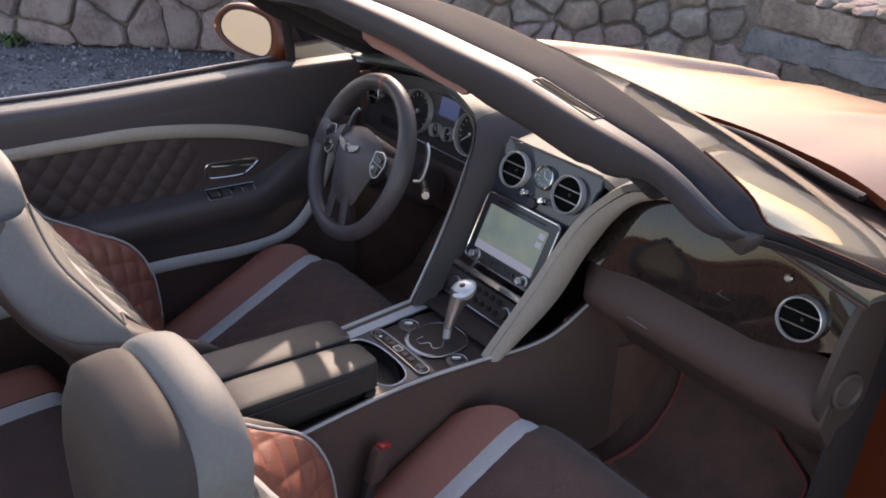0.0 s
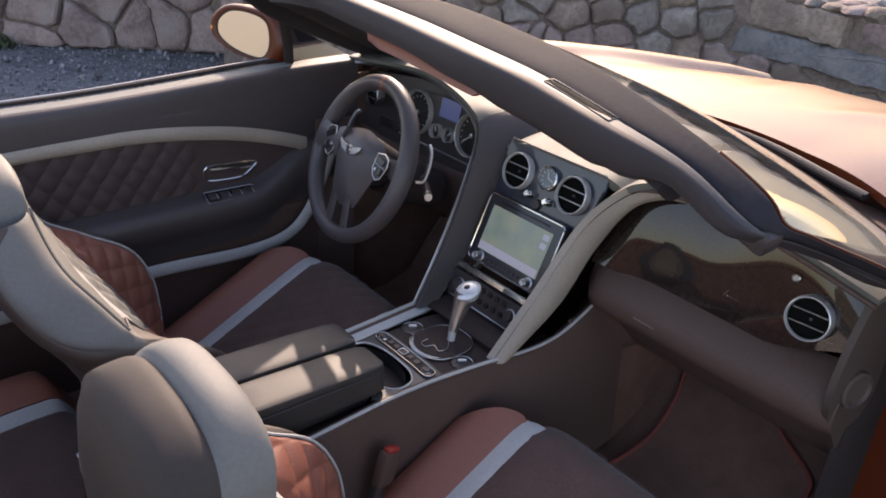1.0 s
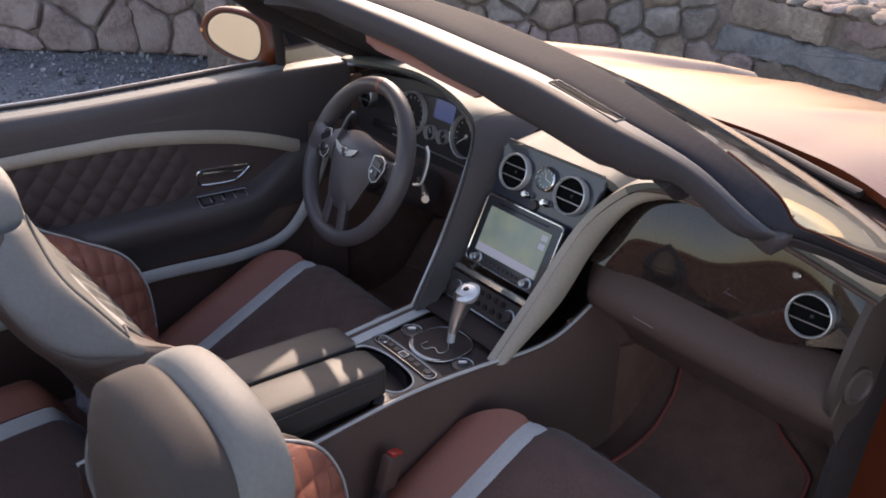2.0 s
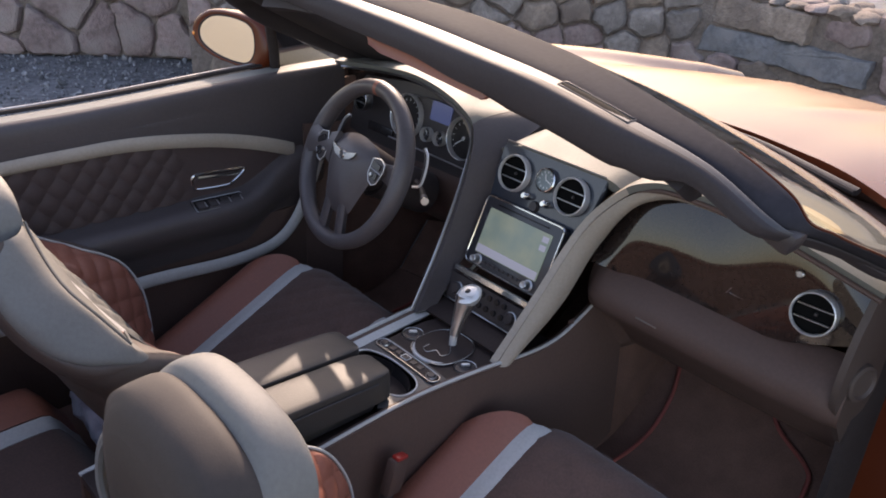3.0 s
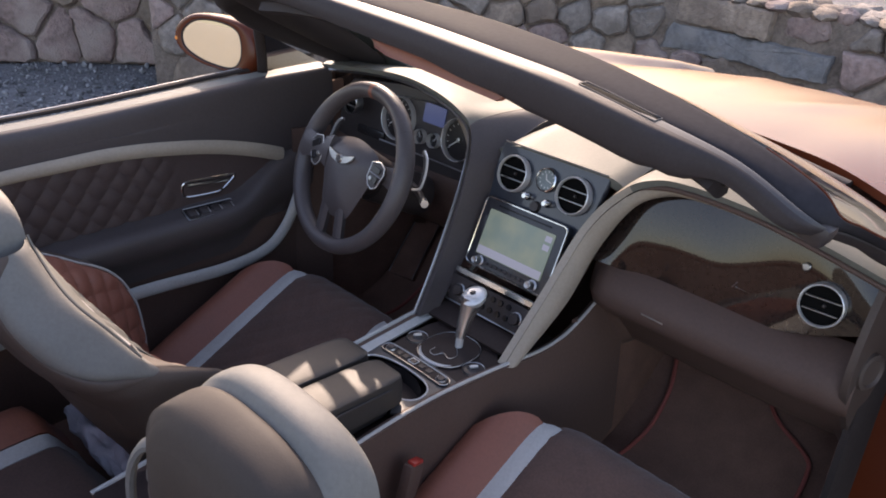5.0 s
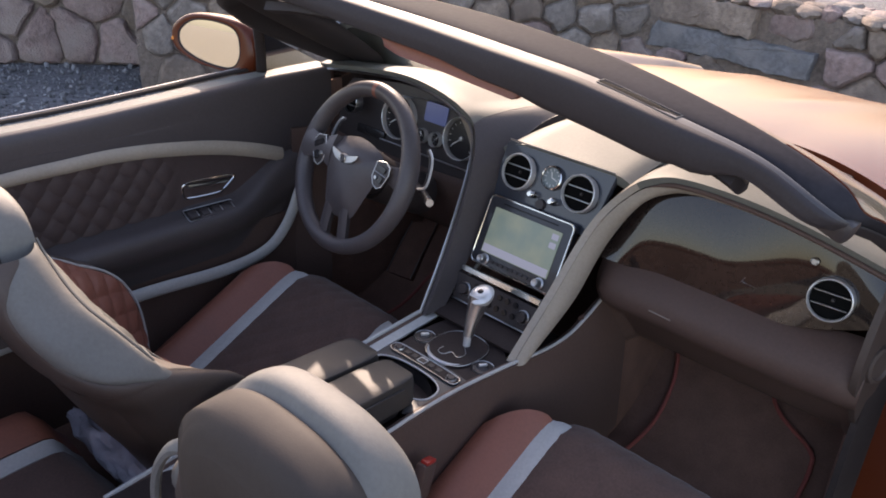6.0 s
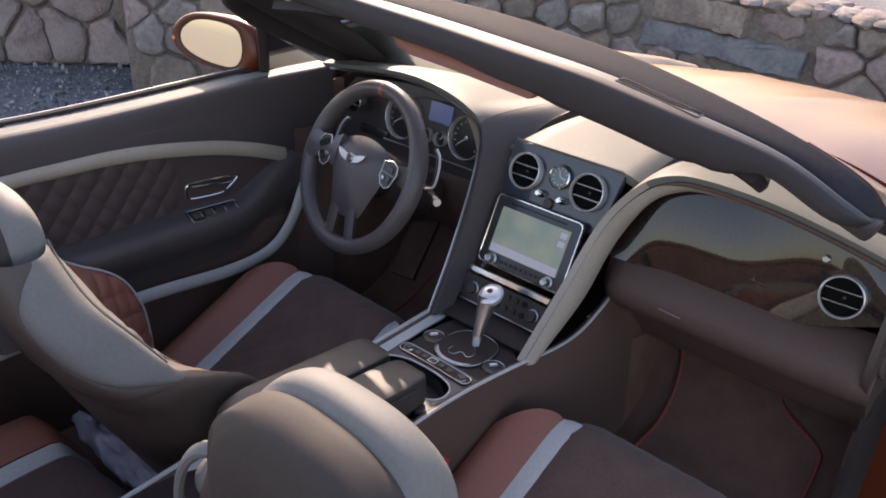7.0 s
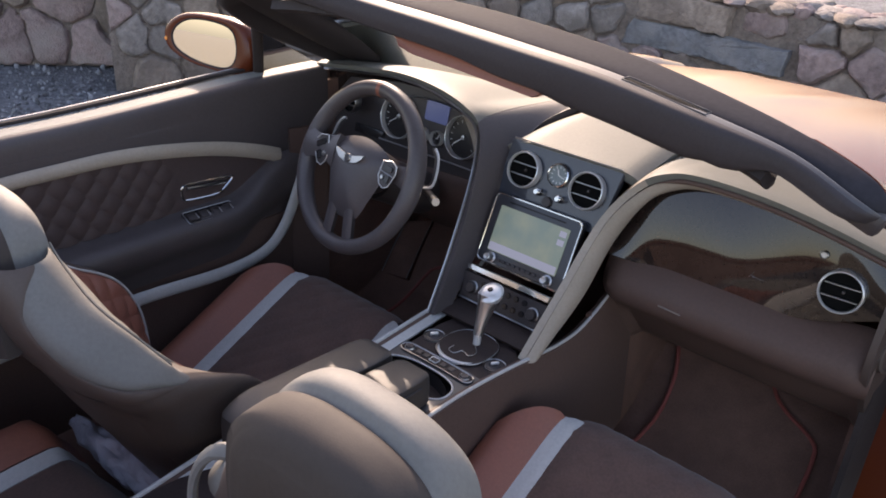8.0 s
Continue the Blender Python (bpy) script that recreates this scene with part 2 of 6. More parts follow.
def tube(pts, r, n=8, closed=False, bm=None, flat=1.0, up=None):
    """A round (or flattened) tube along points; r: radius or a function of 0..1."""
    bm = bm or bmesh.new()
    pts = [Vector(p) for p in pts]
    m, rings, prev = len(pts), [], None
    for i, p in enumerate(pts):
        a = pts[(i - 1) % m] if closed or i else p
        b = pts[(i + 1) % m] if closed or i < m - 1 else p
        d = (b - a).normalized()
        if up is not None:
            side = d.cross(Vector(up)).normalized()
        elif prev is None:
            side = d.orthogonal().normalized()
        else:
            side = (prev - prev.dot(d) * d).normalized()
        prev = side
        other = d.cross(side)
        rad = r(i / max(m - 1, 1)) if callable(r) else r
        rings.append([bm.verts.new(p + rad * (math.cos(6.28319 * k / n) * side + flat * math.sin(6.28319 * k / n) * other)) for k in range(n)])
    for i in range(m if closed else m - 1):
        for k in range(n):
            bm.faces.new((rings[i][k], rings[i][(k + 1) % n], rings[(i + 1) % m][(k + 1) % n], rings[(i + 1) % m][k]))
    if not closed:
        bm.faces.new(rings[0]), bm.faces.new(rings[-1])
    return bm


def along(f, n):
    return [f(i / n) for i in range(n + 1)]


def rbox(center, size, bevel=0.004, rot=(0, 0, 0), segs=2, bm=None):
    """A box with rounded edges."""
    own = bmesh.new()
    bmesh.ops.create_cube(own, size=1.0)
    bmesh.ops.scale(own, vec=size, verts=own.verts)
    if bevel:
        bmesh.ops.bevel(own, geom=own.edges[:], offset=bevel, segments=segs, profile=0.5, affect="EDGES")
    bmesh.ops.transform(own, matrix=pose(*center, *rot), verts=own.verts)
    if bm is None:
        return own
    me = bpy.data.meshes.new("tmp")
    own.to_mesh(me)
    own.free()
    bm.from_mesh(me)
    bpy.data.meshes.remove(me)
    return bm


def lathe(profile, m, n=32, bm=None):
    """Turns (radius, height) pairs round the local z of the pose m."""
    bm = bm or bmesh.new()
    rings = []
    for r, h in profile:
        if r < 1e-6:
            rings.append([bm.verts.new(m @ Vector((0, 0, h)))])
        else:
            rings.append([bm.verts.new(m @ Vector((r * math.cos(6.28319 * k / n), r * math.sin(6.28319 * k / n), h))) for k in range(n)])
    for a, b in zip(rings, rings[1:]):
        for k in range(n):
            q = [a[k % len(a)], a[(k + 1) % len(a)], b[(k + 1) % len(b)], b[k % len(b)]]
            q = list(dict.fromkeys(q))
            if len(q) > 2:
                bm.faces.new(q)
    return bm


def facing(center, normal, up=(0, 0, 1)):
    """A pose at center whose z is the normal and whose y leans to up."""
    z = Vector(normal).normalized()
    x = Vector(up).cross(z).normalized()
    y = z.cross(x)
    return Matrix.Translation(center) @ Matrix((x, y, z)).transposed().to_4x4()


def plate(outline, depth, m, bevel=0.002, crown=0.0, bm=None):
    """A plate from a flat outline (x, y), standing depth proud along the pose's z, with a chamfered rim."""
    bm = bm or bmesh.new()
    n = len(outline)
    cx, cy = sum(p[0] for p in outline) / n, sum(p[1] for p in outline) / n

    def ring(inset, h):
        out = []
        for i in range(n):
            a, p, b = Vector(outline[i - 1]), Vector(outline[i]), Vector(outline[(i + 1) % n])
            d1, d2 = (p - a).normalized(), (b - p).normalized()
            nn = Vector((-(d1 + d2)[1], (d1 + d2)[0]))
            nn = nn.normalized() if nn.length > 1e-6 else Vector((0, 0))
            q = p + nn * inset * turn
            out.append(bm.verts.new(m @ Vector((q[0], q[1], h))))
        return out
    area = sum(outline[i - 1][0] * outline[i][1] - outline[i][0] * outline[i - 1][1] for i in range(n))
    turn = 1 if area > 0 else -1
    rings = [ring(0, 0), ring(0, depth - bevel), ring(bevel, depth)]
    for a, b in zip(rings, rings[1:]):
        for i in range(n):
            bm.faces.new((a[i - 1], a[i], b[i], b[i - 1]))
    bm.faces.new(rings[0])
    if crown:
        c = bm.verts.new(m @ Vector((cx, cy, depth + crown)))
        for i in range(n):
            bm.faces.new((rings[2][i - 1], rings[2][i], c))
    else:
        bm.faces.new(rings[2])
    return bm


def round_outline(w, h, r, n=5, cx=0.0, cy=0.0):
    out = []
    for sx_, sy_, a0 in ((1, 1, 0), (-1, 1, 90), (-1, -1, 180), (1, -1, 270)):
        for k in range(n + 1):
            a = radians(a0 + 90 * k / n)
            out.append((cx + sx_ * (w / 2 - r) + r * math.cos(a), cy + sy_ * (h / 2 - r) + r * math.sin(a)))
    return out


def ring_frame(outline_pts, r, bm=None, n=8, up=None, flat=1.0):
    return tube(outline_pts, r, n, closed=True, bm=bm, up=up, flat=flat)


# ---- the place: ground and walls ----
ground = bmesh.new()
def ground_point(u, v):
    x = -3 + math.copysign(abs(2 * u - 1) ** 3 * 1500, 2 * u - 1)
    y = 1 + math.copysign(abs(2 * v - 1) ** 3 * 1500, 2 * v - 1)
    near = math.exp(-((x + 3) ** 2 + (y - 1) ** 2) / 60)
    return x, y, -0.004 + 0.012 * near * noise.noise(Vector((x * 1.7, y * 1.7, 0)))
patch(ground_point, 90, 90, ground)
ob = part("ground", ground, M_EARTH, None)
tagged(ob, "bluish grey gravel ground round the parked car", "ground", kind="structure")


def voronoi_cells(seeds, box):
    """Flat cells round seeds, cut from the box (x0, y0, x1, y1)."""
    cells = []
    for i, (sx_, sy_) in enumerate(seeds):
        poly = [(box[0], box[1]), (box[2], box[1]), (box[2], box[3]), (box[0], box[3])]
        near = sorted(range(len(seeds)), key=lambda j: (seeds[j][0] - sx_) ** 2 + (seeds[j][1] - sy_) ** 2)[1:22]
        for j in near:
            ox, oy = seeds[j]
            mx, my, nx, ny = (sx_ + ox) / 2, (sy_ + oy) / 2, ox - sx_, oy - sy_
            out = []
            for k in range(len(poly)):
                a, b = poly[k - 1], poly[k]
                da, db = (a[0] - mx) * nx + (a[1] - my) * ny, (b[0] - mx) * nx + (b[1] - my) * ny
                if (da < 0) != (db < 0):
                    s = da / (da - db)
                    out.append((a[0] + s * (b[0] - a[0]), a[1] + s * (b[1] - a[1])))
                if db < 0:
                    out.append(b)
            poly = out
            if len(poly) < 3:
                break
        cells.append(poly)
    return cells


def wall_frame(pts):
    """The face line of a wall on the ground: f(s metres) -> place, outward normal."""
    f = spline([(x, y, 0) for x, y in pts])
    P = along(f, 200)
    L = [0.0]
    for a, b in zip(P, P[1:]):
        L.append(L[-1] + (b - a).length)

    def g(s):
        t = float(np.interp(s, L, np.linspace(0, 1, len(L))))
        d = (f(min(t + 0.01, 1)) - f(max(t - 0.01, 0))).normalized()
        return f(t), Vector((d[1], -d[0], 0))
    return g, L[-1]


def rubble_wall(name, pts, height, stone, label, rng, joint=0.016, blocks=(), depth=0.45, kinds=(0, 1, 2), cap=0.0, recess=0.001):
    """A rubble wall: a recessed mortar core, one mesh for each stone, large dressed blocks where given, loose stones along the top."""
    g, length = wall_frame(pts)
    core = bmesh.new()

    def core_point(u, v):
        p, n = g(u * length)
        h = height(u * length)
        a = v * (2 * h + depth)
        if a < h:
            return p + Vector((0, 0, a)) + n * (0.012 * noise.noise(Vector((u * length * 6, a * 6, 3))) - recess)
        if a < h + depth:
            return p - n * (a - h) + Vector((0, 0, h + 0.02 * noise.noise(p * 5)))
        return p - n * depth + Vector((0, 0, 2 * h + depth - a))
    patch(core_point, max(12, int(length * 14)), 48, core)
    wall = part(name, core, M_MORTAR, None)
    tagged(wall, label, "wall", kind="structure")
    # staggered seeds: rows of uneven height, stones of uneven width
    seeds, v, hmax = [], 0.0, max(height(length * k / 20) for k in range(21))
    inside = lambda a, b, m_: any(q[0] - m_ < a < q[1] + m_ and q[2] - m_ < b < q[3] + m_ for q in blocks)
    while v < hmax:
        rh = stone * rng.uniform(0.55, 0.95)
        u = -rng.uniform(0, stone)
        while u < length + stone:
            w = stone * rng.choice((0.45, 0.7, 1.0, 1.3, 1.6)) * rng.uniform(0.85, 1.15)
            su, sv = u + w / 2, v + rh / 2 + rng.uniform(-0.35, 0.35) * rh
            if not inside(su, sv, 0.05):
                seeds.append((su, sv))
            u += w
        v += rh
    for q in blocks:
        many = max(3, int((q[1] - q[0]) / 0.16))
        seeds += [(q[0] + (k + 0.5) * (q[1] - q[0]) / many, (q[2] + q[3]) / 2) for k in range(many)]
    cells = voronoi_cells(seeds, (0, -0.05, length, hmax))
    for (cu, cv), poly in zip(seeds, cells):
        if len(poly) < 3 or not (0 < cu < length) or cv > height(cu) - 0.02 or inside(cu, cv, 0.0):
            continue
        poly = [(a, min(max(b, 0.0), height(min(max(a, 0), length)))) for a, b in poly]
        make_stone(wall, g, poly, joint, rng, M_STONES[rng.choice(kinds)])
    for a0, a1, b0, b1, mat in blocks:
        make_stone(wall, g, [(a0, b0), (a0 + 0.4 * (a1 - a0), b0 - 0.012), (a1, b0 - 0.02), (a1 + 0.02, b1 - 0.01), (a0 + 0.55 * (a1 - a0), b1 + 0.01), (a0 + 0.03, b1 + 0.015)], joint * 0.7, rng, M_STONES[mat], 0.045, True)
    # loose stones bedded along the top
    s_ = 0.05
    while cap and s_ < length - 0.1:
        p, n = g(s_)
        for row in range(3):
            w = rng.uniform(0.07, 0.15)
            c = p - n * (0.06 + 0.14 * row + rng.uniform(-0.03, 0.03)) + Vector((0, 0, height(s_) + 0.01))
            boulder(wall, c, (w, w * rng.uniform(0.6, 0.9), cap * rng.uniform(0.6, 1.3)), rng, M_STONES[rng.choice(kinds)])
        s_ += rng.uniform(0.13, 0.22)
    return wall


def boulder(parent, c, size, rng, mat):
    """One rough stone, lumpy and faceted."""
    bm = bmesh.new()
    bmesh.ops.create_icosphere(bm, subdivisions=2, radius=1.0)
    off, turn_ = Vector((rng.uniform(0, 50), rng.uniform(0, 50), 0)), Euler((0, 0, rng.uniform(0, 6))).to_matrix()
    for v in bm.verts:
        q = v.co * (1 + 0.35 * noise.noise(v.co * 1.3 + off) + 0.12 * noise.noise(v.co * 3.1 + off))
        v.co = c + turn_ @ Vector((q[0] * size[0], q[1] * size[1], q[2] * size[2]))
    part("stone", bm, mat, parent, sharp=35)


def make_stone(wall, g, poly, joint, rng, mat, proud=None, blunt=False):
    """One stone of a wall face: a cut outline with worn corners, swelling to an uneven, faceted front."""
    cu, cv = sum(p[0] for p in poly) / len(poly), sum(p[1] for p in poly) / len(poly)
    size = max(max(abs(p[0] - cu), abs(p[1] - cv)) for p in poly)
    if size < 0.035:
        return
    # corners cut round, sides split
    round_ = [Vector(p) for p in poly]
    for _ in range(0 if blunt else 1):
        out = []
        for i in range(len(round_)):
            a, b = round_[i - 1], round_[i]
            if (b - a).length < 0.03:
                out.append((a + b) / 2)
            else:
                out += [a.lerp(b, 0.14), a.lerp(b, 0.86)]
        round_ = out
    pts = []
    for i in range(len(round_)):
        a, b = round_[i - 1], round_[i]
        cuts = 1 + int((b - a).length / 0.06)
        for k in range(cuts):
            q = a.lerp(b, k / cuts)
            w = 0.020 * noise.noise(Vector((q[0] * 11, q[1] * 11, 7)))
            pts.append((q[0] + w + rng.uniform(-0.004, 0.004), q[1] + w + rng.uniform(-0.004, 0.004)))
    if len(pts) < 4:
        return
    proud = proud or rng.uniform(0.025, 0.065) * (0.7 if size < 0.12 else 1.0)
    tilt_u, tilt_v = rng.uniform(-0.12, 0.12), rng.uniform(-0.14, 0.14)
    seed = Vector((0, 0, rng.uniform(0, 90)))
    bm = bmesh.new()
    rings = []
    for inset, shrink, h in ((joint * 0.6, 1.0, -1.4), (joint * 0.8, 1.0, 0.10), (joint + 0.006, 1.0, 0.62), (joint + 0.020, 0.98, 0.93), (joint + 0.022, 0.66, 1.03), (joint + 0.022, 0.33, 1.06)):
        ring = []
        for a, b in pts:
            l = math.hypot(a - cu, b - cv) or 1
            k = max(0.2, 1 - inset / l) * shrink
            u, v = cu + (a - cu) * k, cv + (b - cv) * k
            p, n = g(u)
            rough = 0.010 * noise.noise(Vector((u * 9, v * 9, 0)) + seed) + 0.007 * noise.noise(Vector((u * 26, v * 26, 0)) + seed)
            lift = proud * h + ((tilt_u * (u - cu) + tilt_v * (v - cv) + rough) if h > 0.5 else 0)
            ring.append(bm.verts.new(p + Vector((0, 0, v)) + n * lift))
        rings.append(ring)
    for a, b in zip(rings, rings[1:]):
        for i in range(len(a)):
            bm.faces.new((a[i - 1], a[i], b[i], b[i - 1]))
    p, n = g(cu)
    c = bm.verts.new(p + Vector((0, 0, cv)) + n * proud * 1.07)
    for i in range(len(rings[-1])):
        bm.faces.new((rings[-1][i - 1], rings[-1][i], c))
    part("stone", bm, mat, wall, sharp=32)


def gravel():
    rng = random.Random(4)
    verts, faces = [], []
    base = bmesh.new()
    bmesh.ops.create_icosphere(base, subdivisions=1, radius=1.0)
    bv = [v.co.copy() for v in base.verts]
    bf = [[v.index for v in f.verts] for f in base.faces]
    base.free()
    for k in range(11000):
        x, y = rng.uniform(-6.6, -1.4), rng.uniform(-2.6, 2.6)
        if y > 1.5 + (x + 5.1) * 1.15:
            continue
        s = rng.uniform(0.006, 0.014) * (2.0 if rng.random() < 0.10 else 1.0) * (1.6 if x > -4.3 and rng.random() < 0.35 else 1.0)
        q = Euler((rng.uniform(0, 6), rng.uniform(0, 6), rng.uniform(0, 6))).to_matrix()
        sc = Vector((rng.uniform(0.7, 1.4), rng.uniform(0.6, 1.1), rng.uniform(0.4, 0.8)))
        o = len(verts)
        for v in bv:
            w = q @ Vector((v[0] * sc[0], v[1] * sc[1], v[2] * sc[2])) * s * rng.uniform(0.85, 1.15)
            verts.append((x + w[0], y + w[1], 0.4 * s + w[2]))
        faces += [[i + o for i in f] for f in bf]
    me = bpy.data.meshes.new("gravel")
    me.from_pydata(verts, [], faces)
    me.materials.append(M_PEBBLE)
    nt = M_PEBBLE.node_tree
    geo, hsv, mr = nt.nodes.new("ShaderNodeNewGeometry"), nt.nodes.new("ShaderNodeHueSaturation"), nt.nodes.new("ShaderNodeMapRange")
    b = nt.nodes["Principled BSDF"]
    src = b.inputs["Base Color"].links[0].from_socket
    mr.inputs["To Min"].default_value, mr.inputs["To Max"].default_value = 0.45, 1.7
    nt.links.new(geo.outputs["Random Per Island"], mr.inputs["Value"]), nt.links.new(mr.outputs["Result"], hsv.inputs["Value"])
    nt.links.new(src, hsv.inputs["Color"]), nt.links.new(hsv.outputs["Color"], b.inputs["Base Color"])
    ob = new("gravel", me)
    tagged(ob, "loose grey stone chippings strewn over the ground", "gravel", kind="stuff")


# ---- car: bonnet, wings, windscreen ----
X_SEAT = 0.39
car = thing("convertible_car", (0, 0.9, 0.0), "burnt orange convertible with its roof down, parked on gravel", "car")


def bonnet_z(x, y):
    a = abs(x)
    z = 1.078 - 0.105 * max(0, (y - 0.45) / 1.05) ** 1.9 - (0.014 + 0.045 * smooth01(0.7, 1.6, y)) * (a / 0.6) ** 2.2
    z += 0.008 * max(0, 1 - abs(a - 0.10 - 0.22 * max(0, y - 0.9)) / 0.10) * smooth01(0.8, 1.1, y)
    z -= 0.09 * smooth01(1.55, 1.98, y) * (1 - 0.7 * smooth01(0.40, 0.64, a))
    z += 0.006 * smooth01(0.22, 0.40, a) * (1 - smooth01(0.40, 0.64, a))
    return z


def arch(y, centre):
    """Lower edge of the body side, cut round over a wheel."""
    r = 0.40
    return max(0.27, 0.33 + math.sqrt(max(0.0, r * r - (y - centre) ** 2))) if abs(y - centre) < r else 0.27


def rear_body():
    # quarter panels, deck and tail as one shell behind the cabin
    def shell(u, v):
        y = -1.58 - 1.22 * u
        w = 0.95 - 0.05 * u - 0.16 * smooth01(0.72, 1.0, u)
        top = 1.06 - 0.07 * u ** 1.6 - 0.10 * smooth01(0.85, 1.0, u)
        a = math.pi * (1 - v)
        c, s_ = math.cos(a), math.sin(a)
        x = w * math.copysign(abs(c) ** 0.38, c)
        low = arch(y, -1.72)
        return x, y, low + (top - low) * s_ ** 0.42
    part("rear_body", patch(shell, 48, 48, thick=-0.012), M_PAINT, car, "burnt orange rear deck and quarter panels")
    part("tail_panel", patch(lambda u, v: ((2 * u - 1) * 0.74 * (1 - 0.05 * (2 * v - 1) ** 2), -2.79 - 0.05 * math.sin(math.pi * v), 0.27 + 0.62 * v), 16, 8, thick=0.012), M_PAINT, car)
    for s in (-1, 1):
        part("quarter_top", patch(lambda u, v: (s * (0.70 + 0.240 * u), -1.452 - 0.165 * v, 1.085 - 0.10 * u ** 3 - 0.02 * v), 10, 6, thick=0.012 * s), M_PAINT, car)
        part("rear_quarter", patch(lambda u, v: (s * (0.945 - 0.01 * (2 * v - 1) ** 2), -1.44 - 0.16 * u, 0.27 + 0.70 * v), 6, 8, thick=0.012), M_PAINT, car)
    for s in (-1, 1):
        for y in (1.20, -1.72):
            m = facing((s * 0.84, y, 0.34), (s, 0, 0))
            wheel = part("wheel", lathe([(0.0, 0.05), (0.05, 0.06), (0.075, 0.045), (0.08, -0.04), (0.0, -0.04)], m, 20), M_STEEL, car)
            part("tyre", lathe([(0.25, 0.09), (0.27, 0.115), (0.31, 0.12), (0.335, 0.10), (0.34, 0.06), (0.34, -0.06), (0.335, -0.10), (0.31, -0.12), (0.25, -0.10)], m, 48), M_SEAL, wheel)
            part("rim", lathe([(0.255, 0.10), (0.245, 0.09), (0.235, 0.02), (0.235, -0.10)], m, 40), M_STEEL, wheel)
            for k in range(10):
                a = 2 * math.pi * k / 10
                part("spoke", tube([m @ Vector((r_ * math.cos(a), r_ * math.sin(a), z_)) for r_, z_ in ((0.06, 0.045), (0.15, 0.055), (0.24, 0.06))], 0.014, 6, flat=0.6), M_STEEL, wheel)


CREST = table((-0.25, 1.066), (0.25, 1.080), (0.66, 1.088), (1.10, 1.024), (1.50, 0.948), (1.93, 0.862), (2.24, 0.785), (2.50, 0.70))


def build_bonnet():
    part("bonnet", patch(lambda u, v: ((2 * u - 1) * (0.655 + 0.015 * v), 0.575 - 0.265 * (2 * u - 1) ** 2 + (1.67 + 0.14 * (2 * u - 1) ** 2) * v,
                                                bonnet_z((2 * u - 1) * 0.66, 0.575 - 0.265 * (2 * u - 1) ** 2 + (1.67 + 0.14 * (2 * u - 1) ** 2) * v)), 60, 40, thick=0.018), M_PAINT, car)
    for s in (-1, 1):
        def wing_point(u, v):
            y = (0.12 if s < 0 else 0.03) + (2.08 if s < 0 else 2.17) * u
            crest = CREST(y)
            x = 0.66 + 0.31 * v
            z = crest - 0.012 * (max(0, (0.42 - v)) / 0.42) ** 1.6 - 0.30 * max(0, v - 0.45) ** 2.0 - 0.35 * smooth01(0.86, 1.0, v)
            z = bonnet_z(0.66, max(y, 0.31)) + (z - bonnet_z(0.66, max(y, 0.31))) * smooth01(0.0, 0.35, v)
            if y < 0.28:
                x = max(x, 0.80 + 0.0 * y)
            return s * x, y, z
        part("front_wing", patch(wing_point, 50, 24, thick=0.012), M_PAINT, car)
        part("wing_side", patch(lambda u, v: (s * (0.972 - 0.02 * (2 * v - 1) ** 2), (0.06 if s < 0 else 0.20) + 2.05 * u, arch((0.06 if s < 0 else 0.20) + 2.05 * u, 1.20) + (0.76 - arch((0.06 if s < 0 else 0.20) + 2.05 * u, 1.20)) * v), 40, 6, thick=0.012), M_PAINT, car)
    part("front_bumper", patch(lambda u, v: ((2 * u - 1) * 0.9 * (1 - 0.06 * v), 2.215 + 0.26 * math.sin(v * 2.2) - 0.10 * (2 * u - 1) ** 2 - 0.30 * abs(2 * u - 1) ** 6, 0.705 + 0.05 * (2 * u - 1) ** 2 - 0.42 * v ** 1.3), 24, 16, thick=0.012), M_PAINT, car)
    # cowl with its grille and the wipers
    part("cowl_panel", patch(lambda u, v: ((2 * u - 1) * 0.70, 0.25 + 0.27 * (1 - (2 * u - 1) ** 2) + 0.085 * v, 1.02 - 0.05 * (2 * u - 1) ** 2 + 0.014 * v), 30, 4, thick=0.01), M_SATIN, car)
    for k in range(26):
        x = 0.30 + 0.014 * k
        part("cowl_grille_rib", rbox((x, 0.548 - 0.27 * (x / 0.7) ** 2, 1.027 - 0.05 * (x / 0.7) ** 2), (0.004, 0.05, 0.008), 0.0012, segs=1), M_SATIN, car)
    for s, x0, x1 in ((1, 0.44, -0.22), (1, -0.10, -0.58)):
        w = spline([(x0, 0.545 - 0.52 * x0 * x0, 1.058), ((x0 + x1) / 2, 0.545 - 0.13 * (x0 + x1) ** 2, 1.070), (x1, 0.545 - 0.52 * x1 * x1, 1.066)])
        part("wiper_arm", tube(along(w, 14), lambda t: 0.010 - 0.005 * t, 8, flat=0.7), M_SATIN, car)
        part("wiper_blade", tube([p + Vector((0, -0.02, 0.004)) for p in along(w, 14)], 0.006, 6), M_SEAL, car)


# header of the windscreen: front and rear edges over x
HDR_FRONT_Y = table((0.0, -0.243), (0.25, -0.273), (0.45, -0.325), (0.58, -0.358), (0.66, -0.378))
HDR_FRONT_Z = table((0.0, 1.391), (0.25, 1.380), (0.45, 1.361), (0.58, 1.341), (0.66, 1.317))
HDR_REAR_Y = table((0.0, -0.395), (0.33, -0.414), (0.50, -0.432), (0.60, -0.438), (0.66, -0.425))
HDR_REAR_Z = table((0.0, 1.390), (0.33, 1.373), (0.50, 1.352), (0.60, 1.326), (0.66, 1.304))


